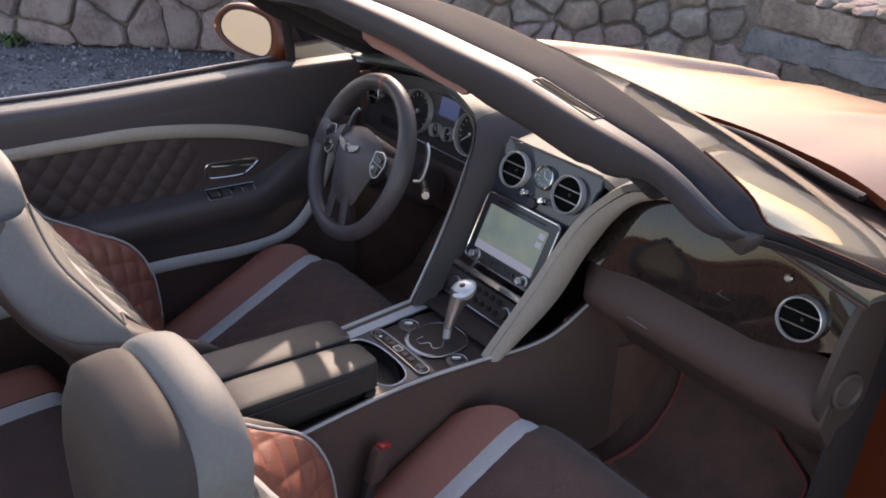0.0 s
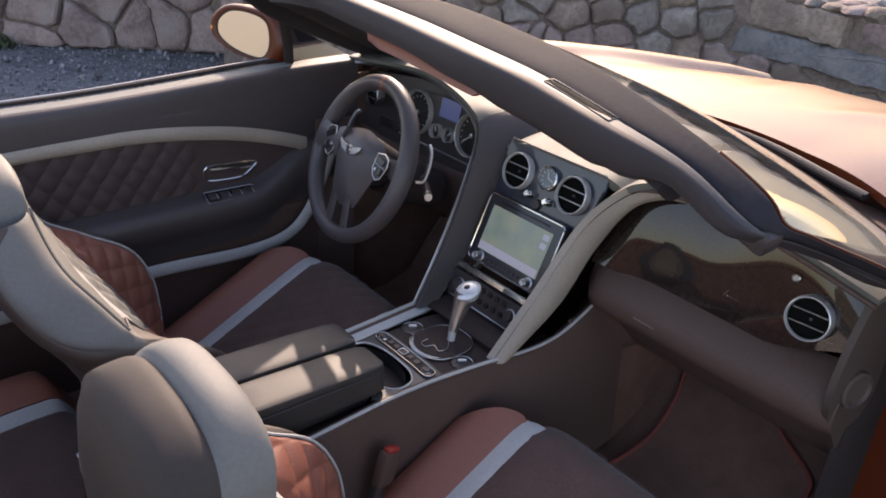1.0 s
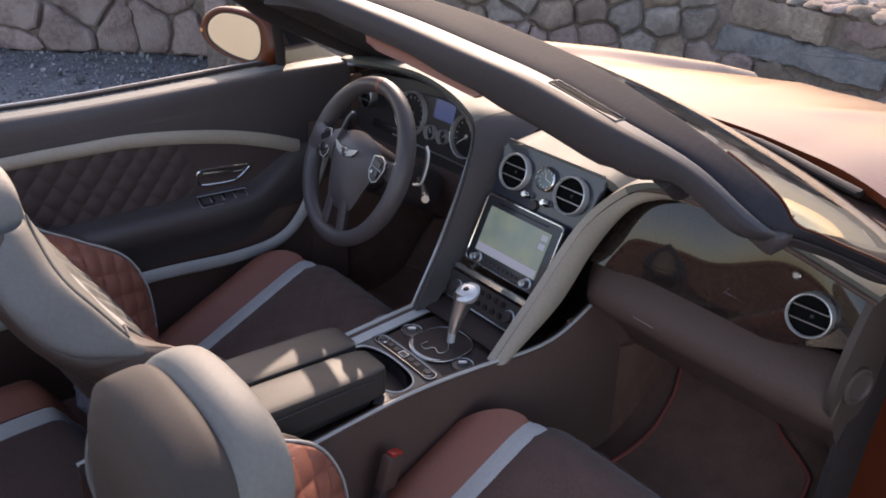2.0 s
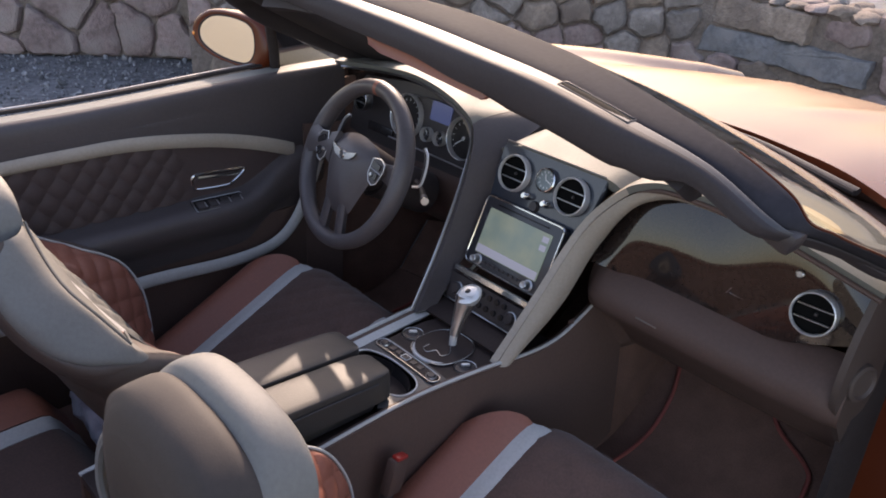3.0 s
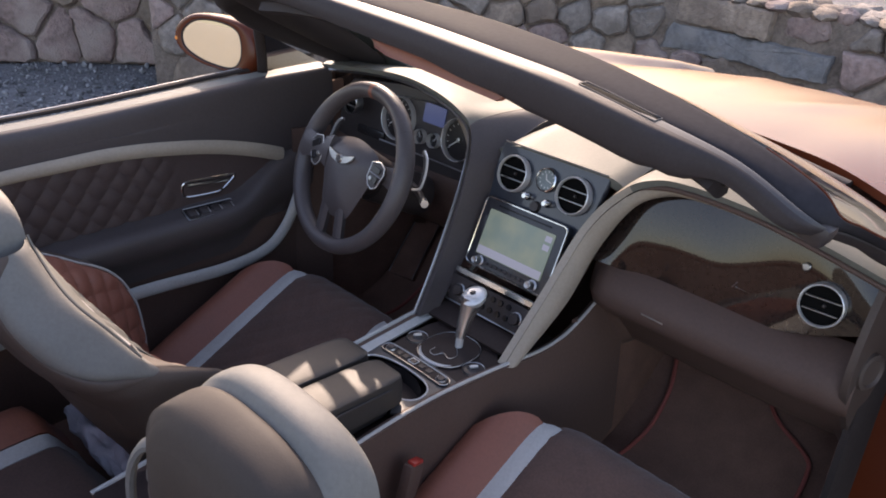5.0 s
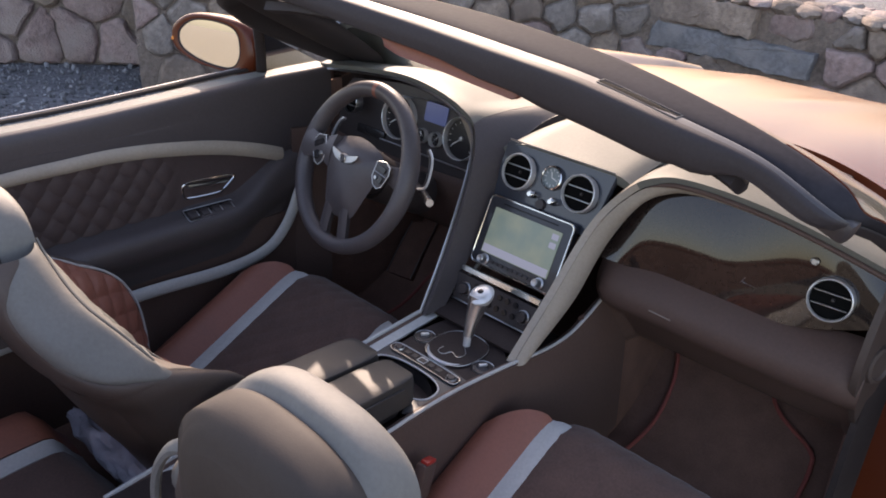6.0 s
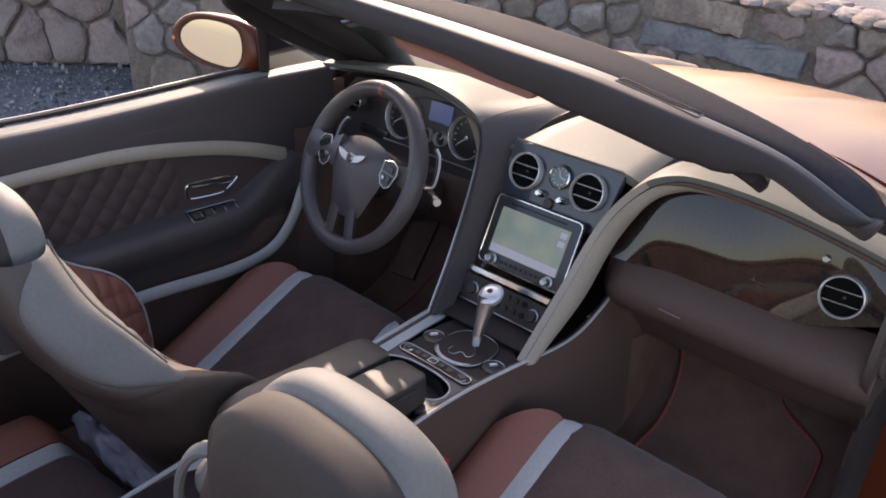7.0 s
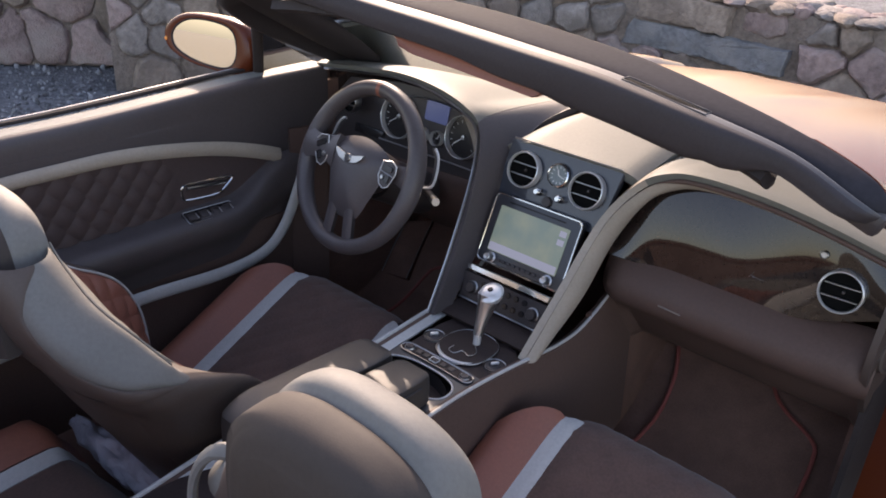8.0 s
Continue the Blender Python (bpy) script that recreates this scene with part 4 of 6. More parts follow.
    part("display_bar", plate(round_outline(0.168, 0.017, 0.001, 2, 0.0, -0.037), 0.0006, sm @ Matrix.Translation((0, 0, -0.0034)), 0.0001), M_BARDIM, disp)
    for x, y, w, h in ((0.074, 0.038, 0.016, 0.012), (0.074, 0.020, 0.016, 0.012), (-0.06, -0.037, 0.03, 0.006), (0.02, -0.037, 0.04, 0.006)):
        part("display_key", plate(round_outline(w, h, 0.001, 2, x, y), 0.0006, sm @ Matrix.Translation((0, 0, -0.0028)), 0.0001), M_BARDIM, disp)
    part("disc_slot", rbox(tuple(sm @ Vector((0, 0.062, -0.005))), (0.14, 0.003, 0.004), 0.001, tuple(math.degrees(a) for a in sm.to_euler()), 1), M_BLACK, dash)
    for s in (-1, 1):
        part("rotary_knob", lathe([(0.0, 0.016), (0.006, 0.017), (0.008, 0.015), (0.0085, 0.0), (0.012, -0.001), (0.012, -0.006)], sm @ Matrix.Translation((s * 0.072, -0.061, -0.004)), 24), M_SATCHROME, dash, "satin rotary knob")
    for k in range(9):
        part("screen_button", rbox(tuple(sm @ Vector((-0.052 + 0.013 * k, -0.061, -0.005))), (0.0105, 0.007, 0.004), 0.001, tuple(math.degrees(a) for a in sm.to_euler()), 1), M_SATIN, dash)
    # chrome bar and climate panel
    bm_ = facing((0, -0.143, 0.842), (0, -1, 0.45))
    part("chrome_bar", plate([(-0.106, 0.007), (0.106, 0.007), (0.104, -0.007), (-0.104, -0.007)], 0.010, bm_ @ Matrix.Translation((0, 0, -0.006)), 0.003), M_CHROME, dash, "polished chrome bar")
    hm = facing((0, -0.158, 0.808), (0, -1, 0.40))
    part("climate_panel", plate([(-0.110, 0.026), (0.110, 0.026), (0.106, -0.030), (-0.106, -0.030)], 0.008, hm @ Matrix.Translation((0, 0, -0.008)), 0.002), M_SATIN, dash, "satin black climate control panel")
    part("climate_edge", tube([hm @ Vector((x, -0.031, 0.002)) for x in np.linspace(-0.106, 0.106, 7)], 0.0018, 6), M_SATCHROME, dash)
    for s in (-1, 1):
        part("climate_knob", lathe([(0.0, 0.012), (0.010, 0.012), (0.012, 0.009), (0.0125, 0.0), (0.0145, -0.002)], hm @ Matrix.Translation((s * 0.078, -0.003, 0.0)), 26), M_SATIN, dash)
        part("climate_knob_ring", lathe([(0.0125, 0.004), (0.0145, 0.003), (0.0145, 0.0)], hm @ Matrix.Translation((s * 0.078, -0.003, 0.0)), 26), M_SATCHROME, dash)
    for r in range(2):
        for k in range(6):
            part("climate_button", lathe([(0.0, 0.004), (0.0055, 0.004), (0.0065, 0.002), (0.0065, -0.002)], hm @ Matrix.Translation((-0.052 + 0.021 * k, 0.012 - 0.024 * r, 0.0)), 12), M_BLACK, dash)
    # recess behind the lever
    part("stack_recess", patch(lambda u, v: ((2 * u - 1) * 0.108, -0.150 + 0.07 * math.sin(math.pi * min(v * 1.2, 1)) - 0.07 * v, 0.785 - 0.03 * v), 12, 12, thick=0.008), M_PLATE, dash)
    return dash


def instruments():
    ic = thing("instrument_cluster", (-0.39, 0.06, 0.95), "black instrument cluster with chrome-ringed round dials", "instrument cluster")
    n = (0.0, -1, 0.22)
    m = facing((-0.375, 0.012, 1.042), n)
    back = [(-0.335, 0.02), (-0.30, 0.062), (-0.13, 0.085), (0.0, 0.086), (0.12, 0.070), (0.180, 0.03), (0.190, -0.05), (0.175, -0.085), (-0.20, -0.10), (-0.33, -0.085)]
    part("cluster_panel", plate(back, 0.01, m @ Matrix.Translation((0, 0, -0.03)), 0.002), M_SATIN, ic)

    def gauge(x, y, r, needle):
        q = m @ Matrix.Translation((x, y, -0.012))
        g = part("gauge", lathe([(r * 0.95, -0.008), (r * 0.965, 0.006), (r * 0.99, 0.007), (r * 1.01, -0.008)], q, 40), M_RING, ic, "chrome ring gauge")
        part("gauge_face", lathe([(0.0, -0.005), (r * 0.9, -0.005)], q, 32), M_BLACK, g)
        for k in range(13 if r > 0.03 else 7):
            a = radians(-130 + 260 * k / (12 if r > 0.03 else 6))
            part("gauge_mark", rbox(tuple(q @ Vector((0.74 * r * math.sin(a), 0.74 * r * math.cos(a), -0.004))), (0.0010, 0.11 * r, 0.0008), 0.0, tuple(math.degrees(e) for e in (q @ pose(0, 0, 0, 0, 0, -math.degrees(a))).to_euler()), 1), M_WHITE, g)
        part("gauge_needle", rbox(tuple(q @ Vector((0.33 * r * math.sin(radians(needle)), 0.33 * r * math.cos(radians(needle)), -0.002))), (0.002, 0.62 * r, 0.001), 0.0, tuple(math.degrees(e) for e in (q @ pose(0, 0, 0, 0, 0, -needle)).to_euler()), 1), M_WHITE, g)
        part("needle_hub", lathe([(0, 0.002), (0.10 * r, 0.001), (0.12 * r, -0.005)], q, 14), M_SATCHROME, g)
    gauge(-0.109, 0.004, 0.054, -125)
    gauge(0.096, 0.004, 0.050, -128)
    gauge(-0.026, -0.020, 0.0175, -40)
    gauge(0.020, -0.018, 0.0175, 30)
    part("cluster_brow", tube([m @ Vector((x, 0.066 - 0.9 * (x + 0.0) ** 2, -0.010)) for x in np.linspace(-0.18, 0.15, 20)], 0.0018, 6), M_SATCHROME, ic)
    part("driver_display", plate(round_outline(0.070, 0.046, 0.004, 3, 0.004, 0.040), 0.002, m @ Matrix.Translation((0, 0, -0.018)), 0.0005), M_BLUELCD, ic, "blue lit driver display")
    part("cluster_bead", tube([m @ Vector((x, -0.062 - 0.02 * (x + 0.0) ** 2, -0.012)) for x in np.linspace(-0.16, 0.19, 12)], 0.0022, 6), M_SATCHROME, ic)
    part("switch_row", rbox(tuple(m @ Vector((-0.20, -0.055, -0.018))), (0.10, 0.022, 0.01), 0.003, tuple(math.degrees(a) for a in m.to_euler())), M_BLACK, ic)


# ---- steering wheel ----
def steering_wheel():
    c = Vector((-0.360, -0.226, 1.011))
    tilt = radians(24)
    upv, nv = Vector((0, math.sin(tilt), math.cos(tilt))), Vector((-0.09, -math.cos(tilt), math.sin(tilt))).normalized()
    m = facing(c, nv, upv)
    sw = thing("steering_wheel", tuple(c - nv * 0.12), "dark leather steering wheel with silver winged badge", "steering wheel")
    R = 0.1725
    # the rim: thicker grips at nine and three
    bm = bmesh.new()
    rings = []
    for i, a in enumerate(np.linspace(0, 2 * math.pi, 97)[:-1]):
        r = 0.0165 + 0.0022 * abs(math.cos(a)) ** 4
        d = Vector((math.cos(a), math.sin(a), 0))
        rings.append([bm.verts.new(m @ (d * R + d * r * 1.05 * math.cos(b) + Vector((0, 0, 1)) * r * 1.15 * math.sin(b))) for b in np.linspace(0, 2 * math.pi, 15)[:-1]])
    for i in range(96):
        for k in range(14):
            bm.faces.new((rings[i][k], rings[i][(k + 1) % 14], rings[(i + 1) % 96][(k + 1) % 14], rings[(i + 1) % 96][k]))
    part("rim", bm, M_WHEEL, sw)
    mk = bmesh.new()
    rings = []
    for a in np.linspace(radians(86.5), radians(90.5), 4):
        d = Vector((math.cos(a), math.sin(a), 0))
        rings.append([mk.verts.new(m @ (d * R + d * 0.0178 * math.cos(b) + Vector((0, 0, 1)) * 0.0195 * math.sin(b))) for b in np.linspace(0, 2 * math.pi, 15)[:-1]])
    for i in range(3):
        for k in range(14):
            mk.faces.new((rings[i][k], rings[i][(k + 1) % 14], rings[i + 1][(k + 1) % 14], rings[i + 1][k]))
    part("rim_marker", mk, M_ORANGE, sw, "orange leather top marker")
    for a0 in (38, 142):
        d = Vector((math.cos(radians(a0)), math.sin(radians(a0)), 0))
        part("rim_seam", ring_frame([m @ (d * R + d * 0.0178 * math.cos(b) + Vector((0, 0, 1)) * 0.0192 * math.sin(b)) for b in np.linspace(0, 2 * math.pi, 17)[:-1]], 0.0008, n=5), M_SATIN, sw)
    # hub pad
    o = spline([(-0.084, 0.044, 0), (0.0, 0.066, 0), (0.084, 0.044, 0), (0.090, 0.004, 0), (0.066, -0.06, 0), (0.044, -0.104, 0), (0.0, -0.112, 0), (-0.044, -0.104, 0), (-0.066, -0.06, 0), (-0.090, 0.004, 0)], True)
    def hub(u, v):
        p = o(u)
        k = 1 - v
        return m @ Vector((p[0] * (1 - v ** 1.0), (p[1] + 0.01) * (1 - v) - 0.01, 0.004 + 0.030 * (1 - k ** 2.6)))
    bm = patch(hub, 48, 12, wrap_u=True)
    bmesh.ops.remove_doubles(bm, verts=bm.verts, dist=0.0003)
    part("hub_pad", bm, M_WHEEL, sw, "dark leather hub pad")
    part("hub_back", lathe([(0.0, -0.09), (0.04, -0.09), (0.055, -0.03), (0.062, 0.004), (0.0, 0.006)], m, 28), M_SATIN, sw)
    part("steering_column", tube([m @ Vector((0, -0.01, -0.06)), m @ Vector((0, -0.02, -0.22))], 0.050, 16), M_SATIN, sw)
    # spokes
    for s in (-1, 1):
        part("spoke", patch(lambda u, v: m @ Vector((s * (0.055 + 0.115 * u), 0.018 + (v - 0.5) * (0.066 - 0.030 * math.sin(math.pi * u)) - 0.004 * u, 0.008 - 0.006 * u + 0.006 * math.sin(math.pi * v))), 10, 8, thick=0.016), M_WHEEL, sw)
        b = m @ Matrix.Translation((s * (0.113 if s > 0 else 0.102), 0.012, 0.018)) @ pose(0, 0, 0, 0, s * 5, -10 if s > 0 else 26) @ Matrix.Scale(1.0 if s > 0 else 1.2, 4)
        shield = [(s * x, y) for x, y in ((-0.021, 0.020), (0.002, 0.028), (0.018, 0.022), (0.023, 0.008), (0.017, -0.022), (0.006, -0.030), (-0.008, -0.026), (-0.019, -0.012))][::s]
        pod = part("button_pod", plate(shield, 0.006, b, 0.002), M_SATIN, sw, "dark control pod with a silver outline")
        part("pod_outline", ring_frame([b @ Vector((x, y, 0.0055)) for x, y in shield], 0.0010, n=6), M_RING, pod)
        part("pod_key", plate(round_outline(0.026, 0.012, 0.003, 3, 0.0, 0.011), 0.0025, b @ Matrix.Translation((0, 0, 0.007)), 0.0008), M_BLACK, pod)
        part("pod_key", plate(round_outline(0.012, 0.016, 0.003, 3, s * 0.008, -0.010), 0.0025, b @ Matrix.Translation((0, 0, 0.007)), 0.0008), M_BLACK, pod)
        part("pod_bar", tube([b @ Vector((-0.019, 0.0, 0.0062)), b @ Vector((0.019, 0.0, 0.0062))], 0.0009, 6), M_SATCHROME, pod)
        part("pod_roller", lathe([(0, 0.004), (0.004, 0.0035), (0.005, 0.0)], b @ Matrix.Translation((-s * 0.006, -0.011, 0.006)), 14), M_SATCHROME, pod)
        part("bottom_spoke", patch(lambda u, v: m @ Vector((s * (0.026 + 0.010 * u) + (v - 0.5) * 0.030, -0.085 - 0.085 * u, 0.014 - 0.014 * u + 0.004 * math.sin(math.pi * v))), 8, 6, thick=0.014), M_WHEEL, sw)
        pts = spline([(s * 0.146, 0.090, -0.053), (s * 0.160, 0.076, -0.054), (s * 0.168, 0.050, -0.055), (s * 0.168, 0.016, -0.055), (s * 0.148, 0.006, -0.053)])
        part("shift_paddle", tube([m @ p for p in along(pts, 14)], 0.005, 8, flat=0.4), M_SATIN, sw)
        part("paddle_edge", tube([m @ (p + Vector((s * 0.006, 0, 0.002))) for p in along(pts, 14)], 0.0028, 6), M_RING, sw)
    # badge: a plain pair of wings
    bd = m @ Matrix.Translation((0.002, 0.015, 0.0345)) @ Matrix.Scale(1.12, 4)
    badge = part("badge", plate([(0, 0.008), (0.010, 0.006), (0.042, 0.013), (0.038, 0.004), (0.026, -0.005), (0.010, -0.009), (0, -0.010), (-0.010, -0.009), (-0.026, -0.005), (-0.038, 0.004), (-0.042, 0.013), (-0.010, 0.006)], 0.003, bd, 0.001), M_SATCHROME, sw, "plain silver wing-shaped badge")
    part("badge_boss", lathe([(0.0, 0.0045), (0.0065, 0.0045), (0.0075, 0.003)], bd @ Matrix.Translation((0, -0.001, 0)), 18), M_SATIN, badge)
    part("badge_ring", lathe([(0.0068, 0.004), (0.0078, 0.0062), (0.0090, 0.003)], bd @ Matrix.Translation((0, -0.001, 0)), 22), M_SATCHROME, badge)
    # column stalk and key
    st = thing("column_stalk", (-0.19, -0.13, 0.97), "black column stalk with a chrome knurled end", "stalk")
    part("stalk_arm", tube(along(spline([(-0.31, -0.09, 0.955), (-0.24, -0.13, 0.962), (-0.20, -0.16, 0.968)]), 8), 0.008, 10), M_SATIN, st)
    part("stalk_knob", tube([Vector((-0.205, -0.155, 0.967)), Vector((-0.182, -0.172, 0.971))], 0.0085, 16), M_SATCHROME, st)


# ---- centre console ----
def console():
    co = thing("centre_console", (0, -0.45, 0.38), "dark leather centre console with gloss black gear surround", "console")

    def side(s):
        top = spline([(s * 0.105, -0.95, 0.72), (s * 0.108, -0.60, 0.752), (s * 0.112, -0.43, 0.763), (s * 0.124, -0.28, 0.762), (s * 0.138, -0.16, 0.758), (s * 0.146, -0.09, 0.768), (s * 0.150, -0.035, 0.792), (s * 0.152, 0.02, 0.822), (s * 0.153, 0.10, 0.86)])
        part("console_side", patch(lambda u, v: top(u) + Vector((s * 0.035 * v ** 0.6, 0, -0.40 * v)), 40, 8, thick=-0.012 * s), M_DARK, co, "dark leather console flank")
        part("console_edge", tube(along(top, 40), 0.0035 if s > 0 else 0.0045, 8), M_GREY if s > 0 else M_GREY, co, "pale piped console edge")
        part("console_rail", patch(lambda u, v: top(0.02 + 0.66 * u) + Vector((-s * (0.006 if s > 0 else 0.030) * v, 0, -0.008 * v)), 30, 5, thick=0.006 * s), M_DARK if s > 0 else M_GREY, co, "" if s > 0 else "pale grey leather rail")
    side(1), side(-1)
    part("console_floor", rbox((0, -0.50, 0.715), (0.20, 0.90, 0.02), 0.004), M_PLATE, co)
    # dark plate with the gear surround
    outline = [(-0.080, -0.215), (0.085, -0.215), (0.108, -0.24), (0.106, -0.352), (0.0, -0.346), (-0.080, -0.350), (-0.086, -0.25)]
    part("gear_plate", plate(outline[::-1], 0.006, pose(0, 0, 0.745), 0.0015), M_PLATE, co, "dark console plate")
    zt = 0.752
    oval = [(0.014 + 0.056 * math.copysign(abs(math.cos(a)) ** 0.8, math.cos(a)), -0.281 + 0.061 * math.copysign(abs(math.sin(a)) ** 0.8, math.sin(a))) for a in np.linspace(0, 2 * math.pi, 41)[:-1]]
    part("shift_bezel", plate(oval, 0.006, pose(0, 0, zt - 0.002), 0.002), M_PLATE, co, "dark gear surround")
    part("shift_bezel_ring", ring_frame([Vector((x, y, zt + 0.0032)) for x, y in oval], 0.0009, n=6), M_SATCHROME, co, "thin chrome gear surround bead")
    part("shift_crescent", tube([Vector((0.014 + 0.055 * math.cos(a), -0.283 + 0.058 * math.sin(a), zt + 0.002)) for a in np.linspace(math.pi * 1.12, math.pi * 1.85, 24)], lambda t: 0.0012 + 0.0036 * math.sin(math.pi * t), 8), M_RING, co, "chrome crescent before the gear gate")
    heart = spline([(-0.006, -0.300, zt + 0.006), (-0.004, -0.317, zt + 0.006), (0.011, -0.320, zt + 0.006), (0.019, -0.303, zt + 0.006), (0.038, -0.308, zt + 0.006), (0.043, -0.290, zt + 0.006), (0.024, -0.270, zt + 0.006)])
    part("shift_gate", tube(along(heart, 36), 0.0008, 6), M_SATCHROME, co)
    # cup holder rim bent round the front of the armrest, with a grey bezel outside it
    rim = spline([(-0.078, -0.432, zt + 0.004), (-0.068, -0.408, zt + 0.004), (-0.035, -0.393, zt + 0.004), (0.012, -0.389, zt + 0.004), (0.057, -0.393, zt + 0.004), (0.082, -0.406, zt + 0.004), (0.091, -0.428, zt + 0.004), (0.086, -0.450, zt + 0.004), (0.062, -0.467, zt + 0.004)])
    skirt = spline([(-0.088, -0.432, zt + 0.002), (-0.088, -0.392, zt + 0.002), (-0.080, -0.350, zt + 0.002), (0.010, -0.345, zt + 0.002), (0.084, -0.346, zt + 0.002), (0.107, -0.358, zt + 0.002), (0.110, -0.420, zt + 0.002), (0.110, -0.470, zt + 0.002), (0.085, -0.500, zt + 0.002)])
    part("cup_bezel", patch(lambda u, v: rim(u).lerp(skirt(u), v), 60, 6, thick=0.004), M_BEZEL, co, "satin grey bezel round the cup holder")
    part("cup_rim", tube(along(rim, 40), 0.0018, 8), M_RING, co, "curved chrome cup holder rim")
    part("cup_well", patch(lambda u, v: (0.006 + 0.086 * (1 - 0.12 * v) * math.cos(2 * math.pi * u), -0.450 + 0.058 * (1 - 0.12 * v) * math.sin(2 * math.pi * u), zt - 0.07 * v), 32, 6, wrap_u=True), M_BLACK, co)
    # button strip with a knob at each end
    bend = lambda x: -0.369 + 0.002 * (1 - (x / 0.08) ** 2)
    mid = [(x, bend(x)) for x in np.linspace(-0.066, 0.084, 13)]
    arc = lambda x, a0: [(x + 0.013 * math.cos(a), bend(x) + 0.013 * math.sin(a)) for a in np.linspace(a0, a0 + math.pi, 9)[1:-1]]
    strip = [(x, y + 0.013) for x, y in mid[::-1]] + arc(-0.066, math.pi / 2) + [(x, y - 0.013) for x, y in mid] + arc(0.084, -math.pi / 2)
    part("button_strip", plate(strip, 0.003, pose(0, 0, zt + 0.004), 0.001), M_PLATE, co)
    part("strip_bead", ring_frame([Vector((x, y, zt + 0.007)) for x, y in strip], 0.0013, n=6), M_SATCHROME, co)
    for x in (-0.060, 0.079):
        part("console_knob", lathe([(0.0, 0.005), (0.007, 0.005), (0.009, 0.003), (0.010, 0.0)], pose(x, bend(x), zt + 0.007), 22), M_SATIN, co)
        part("console_knob_ring", lathe([(0.0085, 0.002), (0.0098, 0.003), (0.0110, 0.0)], pose(x, bend(x), zt + 0.007), 22), M_SATCHROME, co)
    part("button_square", ring_frame([Vector((0.004 + x, -0.368 + y, zt + 0.009)) for x, y in round_outline(0.018, 0.014, 0.002, 2)], 0.0010, n=6), M_RING, co)
    for x in (-0.036, -0.018, 0.004, 0.026, 0.046):
        part("console_button", rbox((x, bend(x), zt + 0.0075), (0.013, 0.012, 0.003), 0.001, segs=1), M_SATIN, co)
    # round dials either side of the lever
    for x, y in ((-0.061, -0.296), (0.091, -0.292)):
        part("suspension_dial", lathe([(0.0, 0.005), (0.010, 0.005), (0.012, 0.003), (0.020, 0.002), (0.0215, 0.0)], pose(x, y, zt - 0.001), 26), M_SATIN, co)
        part("dial_ring", lathe([(0.0205, 0.002), (0.0218, 0.003), (0.0228, 0.0)], pose(x, y, zt), 26), M_SATCHROME, co)
        part("dial_grip", rbox((x, y, zt + 0.007), (0.006, 0.017, 0.006), 0.002, (0, 0, -35)), M_RING, co)
    # lever
    lv = thing("gear_lever", (0.008, -0.245, 0.755), "chrome and black gear lever rising from its gate", "gear lever")
    part("lever_shaft", tube([(0.015, -0.264, 0.748), (0.012, -0.257, 0.782)], lambda t: 0.0072 + 0.0012 * t, 14, flat=0.8), M_RING, lv)
    part("lever_grip", tube([(0.0125, -0.258, 0.779), (0.010, -0.248, 0.806), (0.008, -0.236, 0.832), (0.008, -0.226, 0.852)], lambda t: 0.0095 + 0.012 * t ** 1.6, 18, flat=0.85), M_SATCHROME, lv, "satin silver lever grip")
    part("lever_spine", tube([(0.018, -0.254, 0.782), (0.017, -0.243, 0.808), (0.017, -0.231, 0.830), (0.017, -0.222, 0.846)], lambda t: 0.005 + 0.007 * t, 14, flat=0.55), M_SATIN, lv, "black rear face of the grip")
    part("lever_cap", lathe([(0.0, 0.004), (0.012, 0.0035), (0.020, 0.001), (0.0245, -0.005), (0.023, -0.013), (0.018, -0.022)], facing((0.008, -0.222, 0.863), (0, -0.35, 1)) @ Matrix.Diagonal((1.0, 1.15, 1, 1)), 30), M_RING, lv, "bright silver lever cap")
    part("lever_mark", lathe([(0.0, 0.0056), (0.004, 0.0054), (0.006, 0.0045), (0.0065, 0.002)], facing((0.008, -0.222, 0.863), (0, -0.35, 1)), 22), M_BLACK, lv)
    lv.location = (0.015, -0.245, 0.751)
    # armrest: two lids
    ar = thing("armrest", (0.02, -0.64, 0.74), "dark leather split centre armrest with two padded lids", "armrest")

    def lid(x0, x1, y0, y1):
        def f(u, v):
            a = 2 * math.pi * u
            c, s_ = math.cos(a), math.sin(a)
            e = 0.28
            px = (x0 + x1) / 2 + (x1 - x0) / 2 * math.copysign(abs(c) ** e, c)
            py = (y0 + y1) / 2 + (y1 - y0) / 2 * math.copysign(abs(s_) ** e, s_)
            prof = spline([(1.0, -0.055, 0), (1.0, -0.02, 0), (0.985, -0.006, 0), (0.93, 0.001, 0), (0.5, 0.004, 0), (0.0, 0.005, 0)])(v)
            cx, cy = (x0 + x1) / 2, (y0 + y1) / 2
            X, Y = cx + (px - cx) * prof[0], cy + (py - cy) * prof[0]
            return X, Y, 0.824 + prof[1] - 0.10 * (Y + 0.62) * 0.5 - 0.02 * smooth01(-0.72, -0.82, Y)
        bm = patch(f, 64, 14, wrap_u=True)
        bmesh.ops.remove_doubles(bm, verts=bm.verts, dist=0.0003)
        return bm
    part("armrest_lid", lid(-0.090, -0.004, -0.79, -0.462), M_LID, ar)
    part("armrest_lid", lid(0.004, 0.088, -0.79, -0.463), M_LID, ar)
    part("armrest_box", rbox((0.0, -0.64, 0.765), (0.16, 0.29, 0.05), 0.012), M_LID, ar)
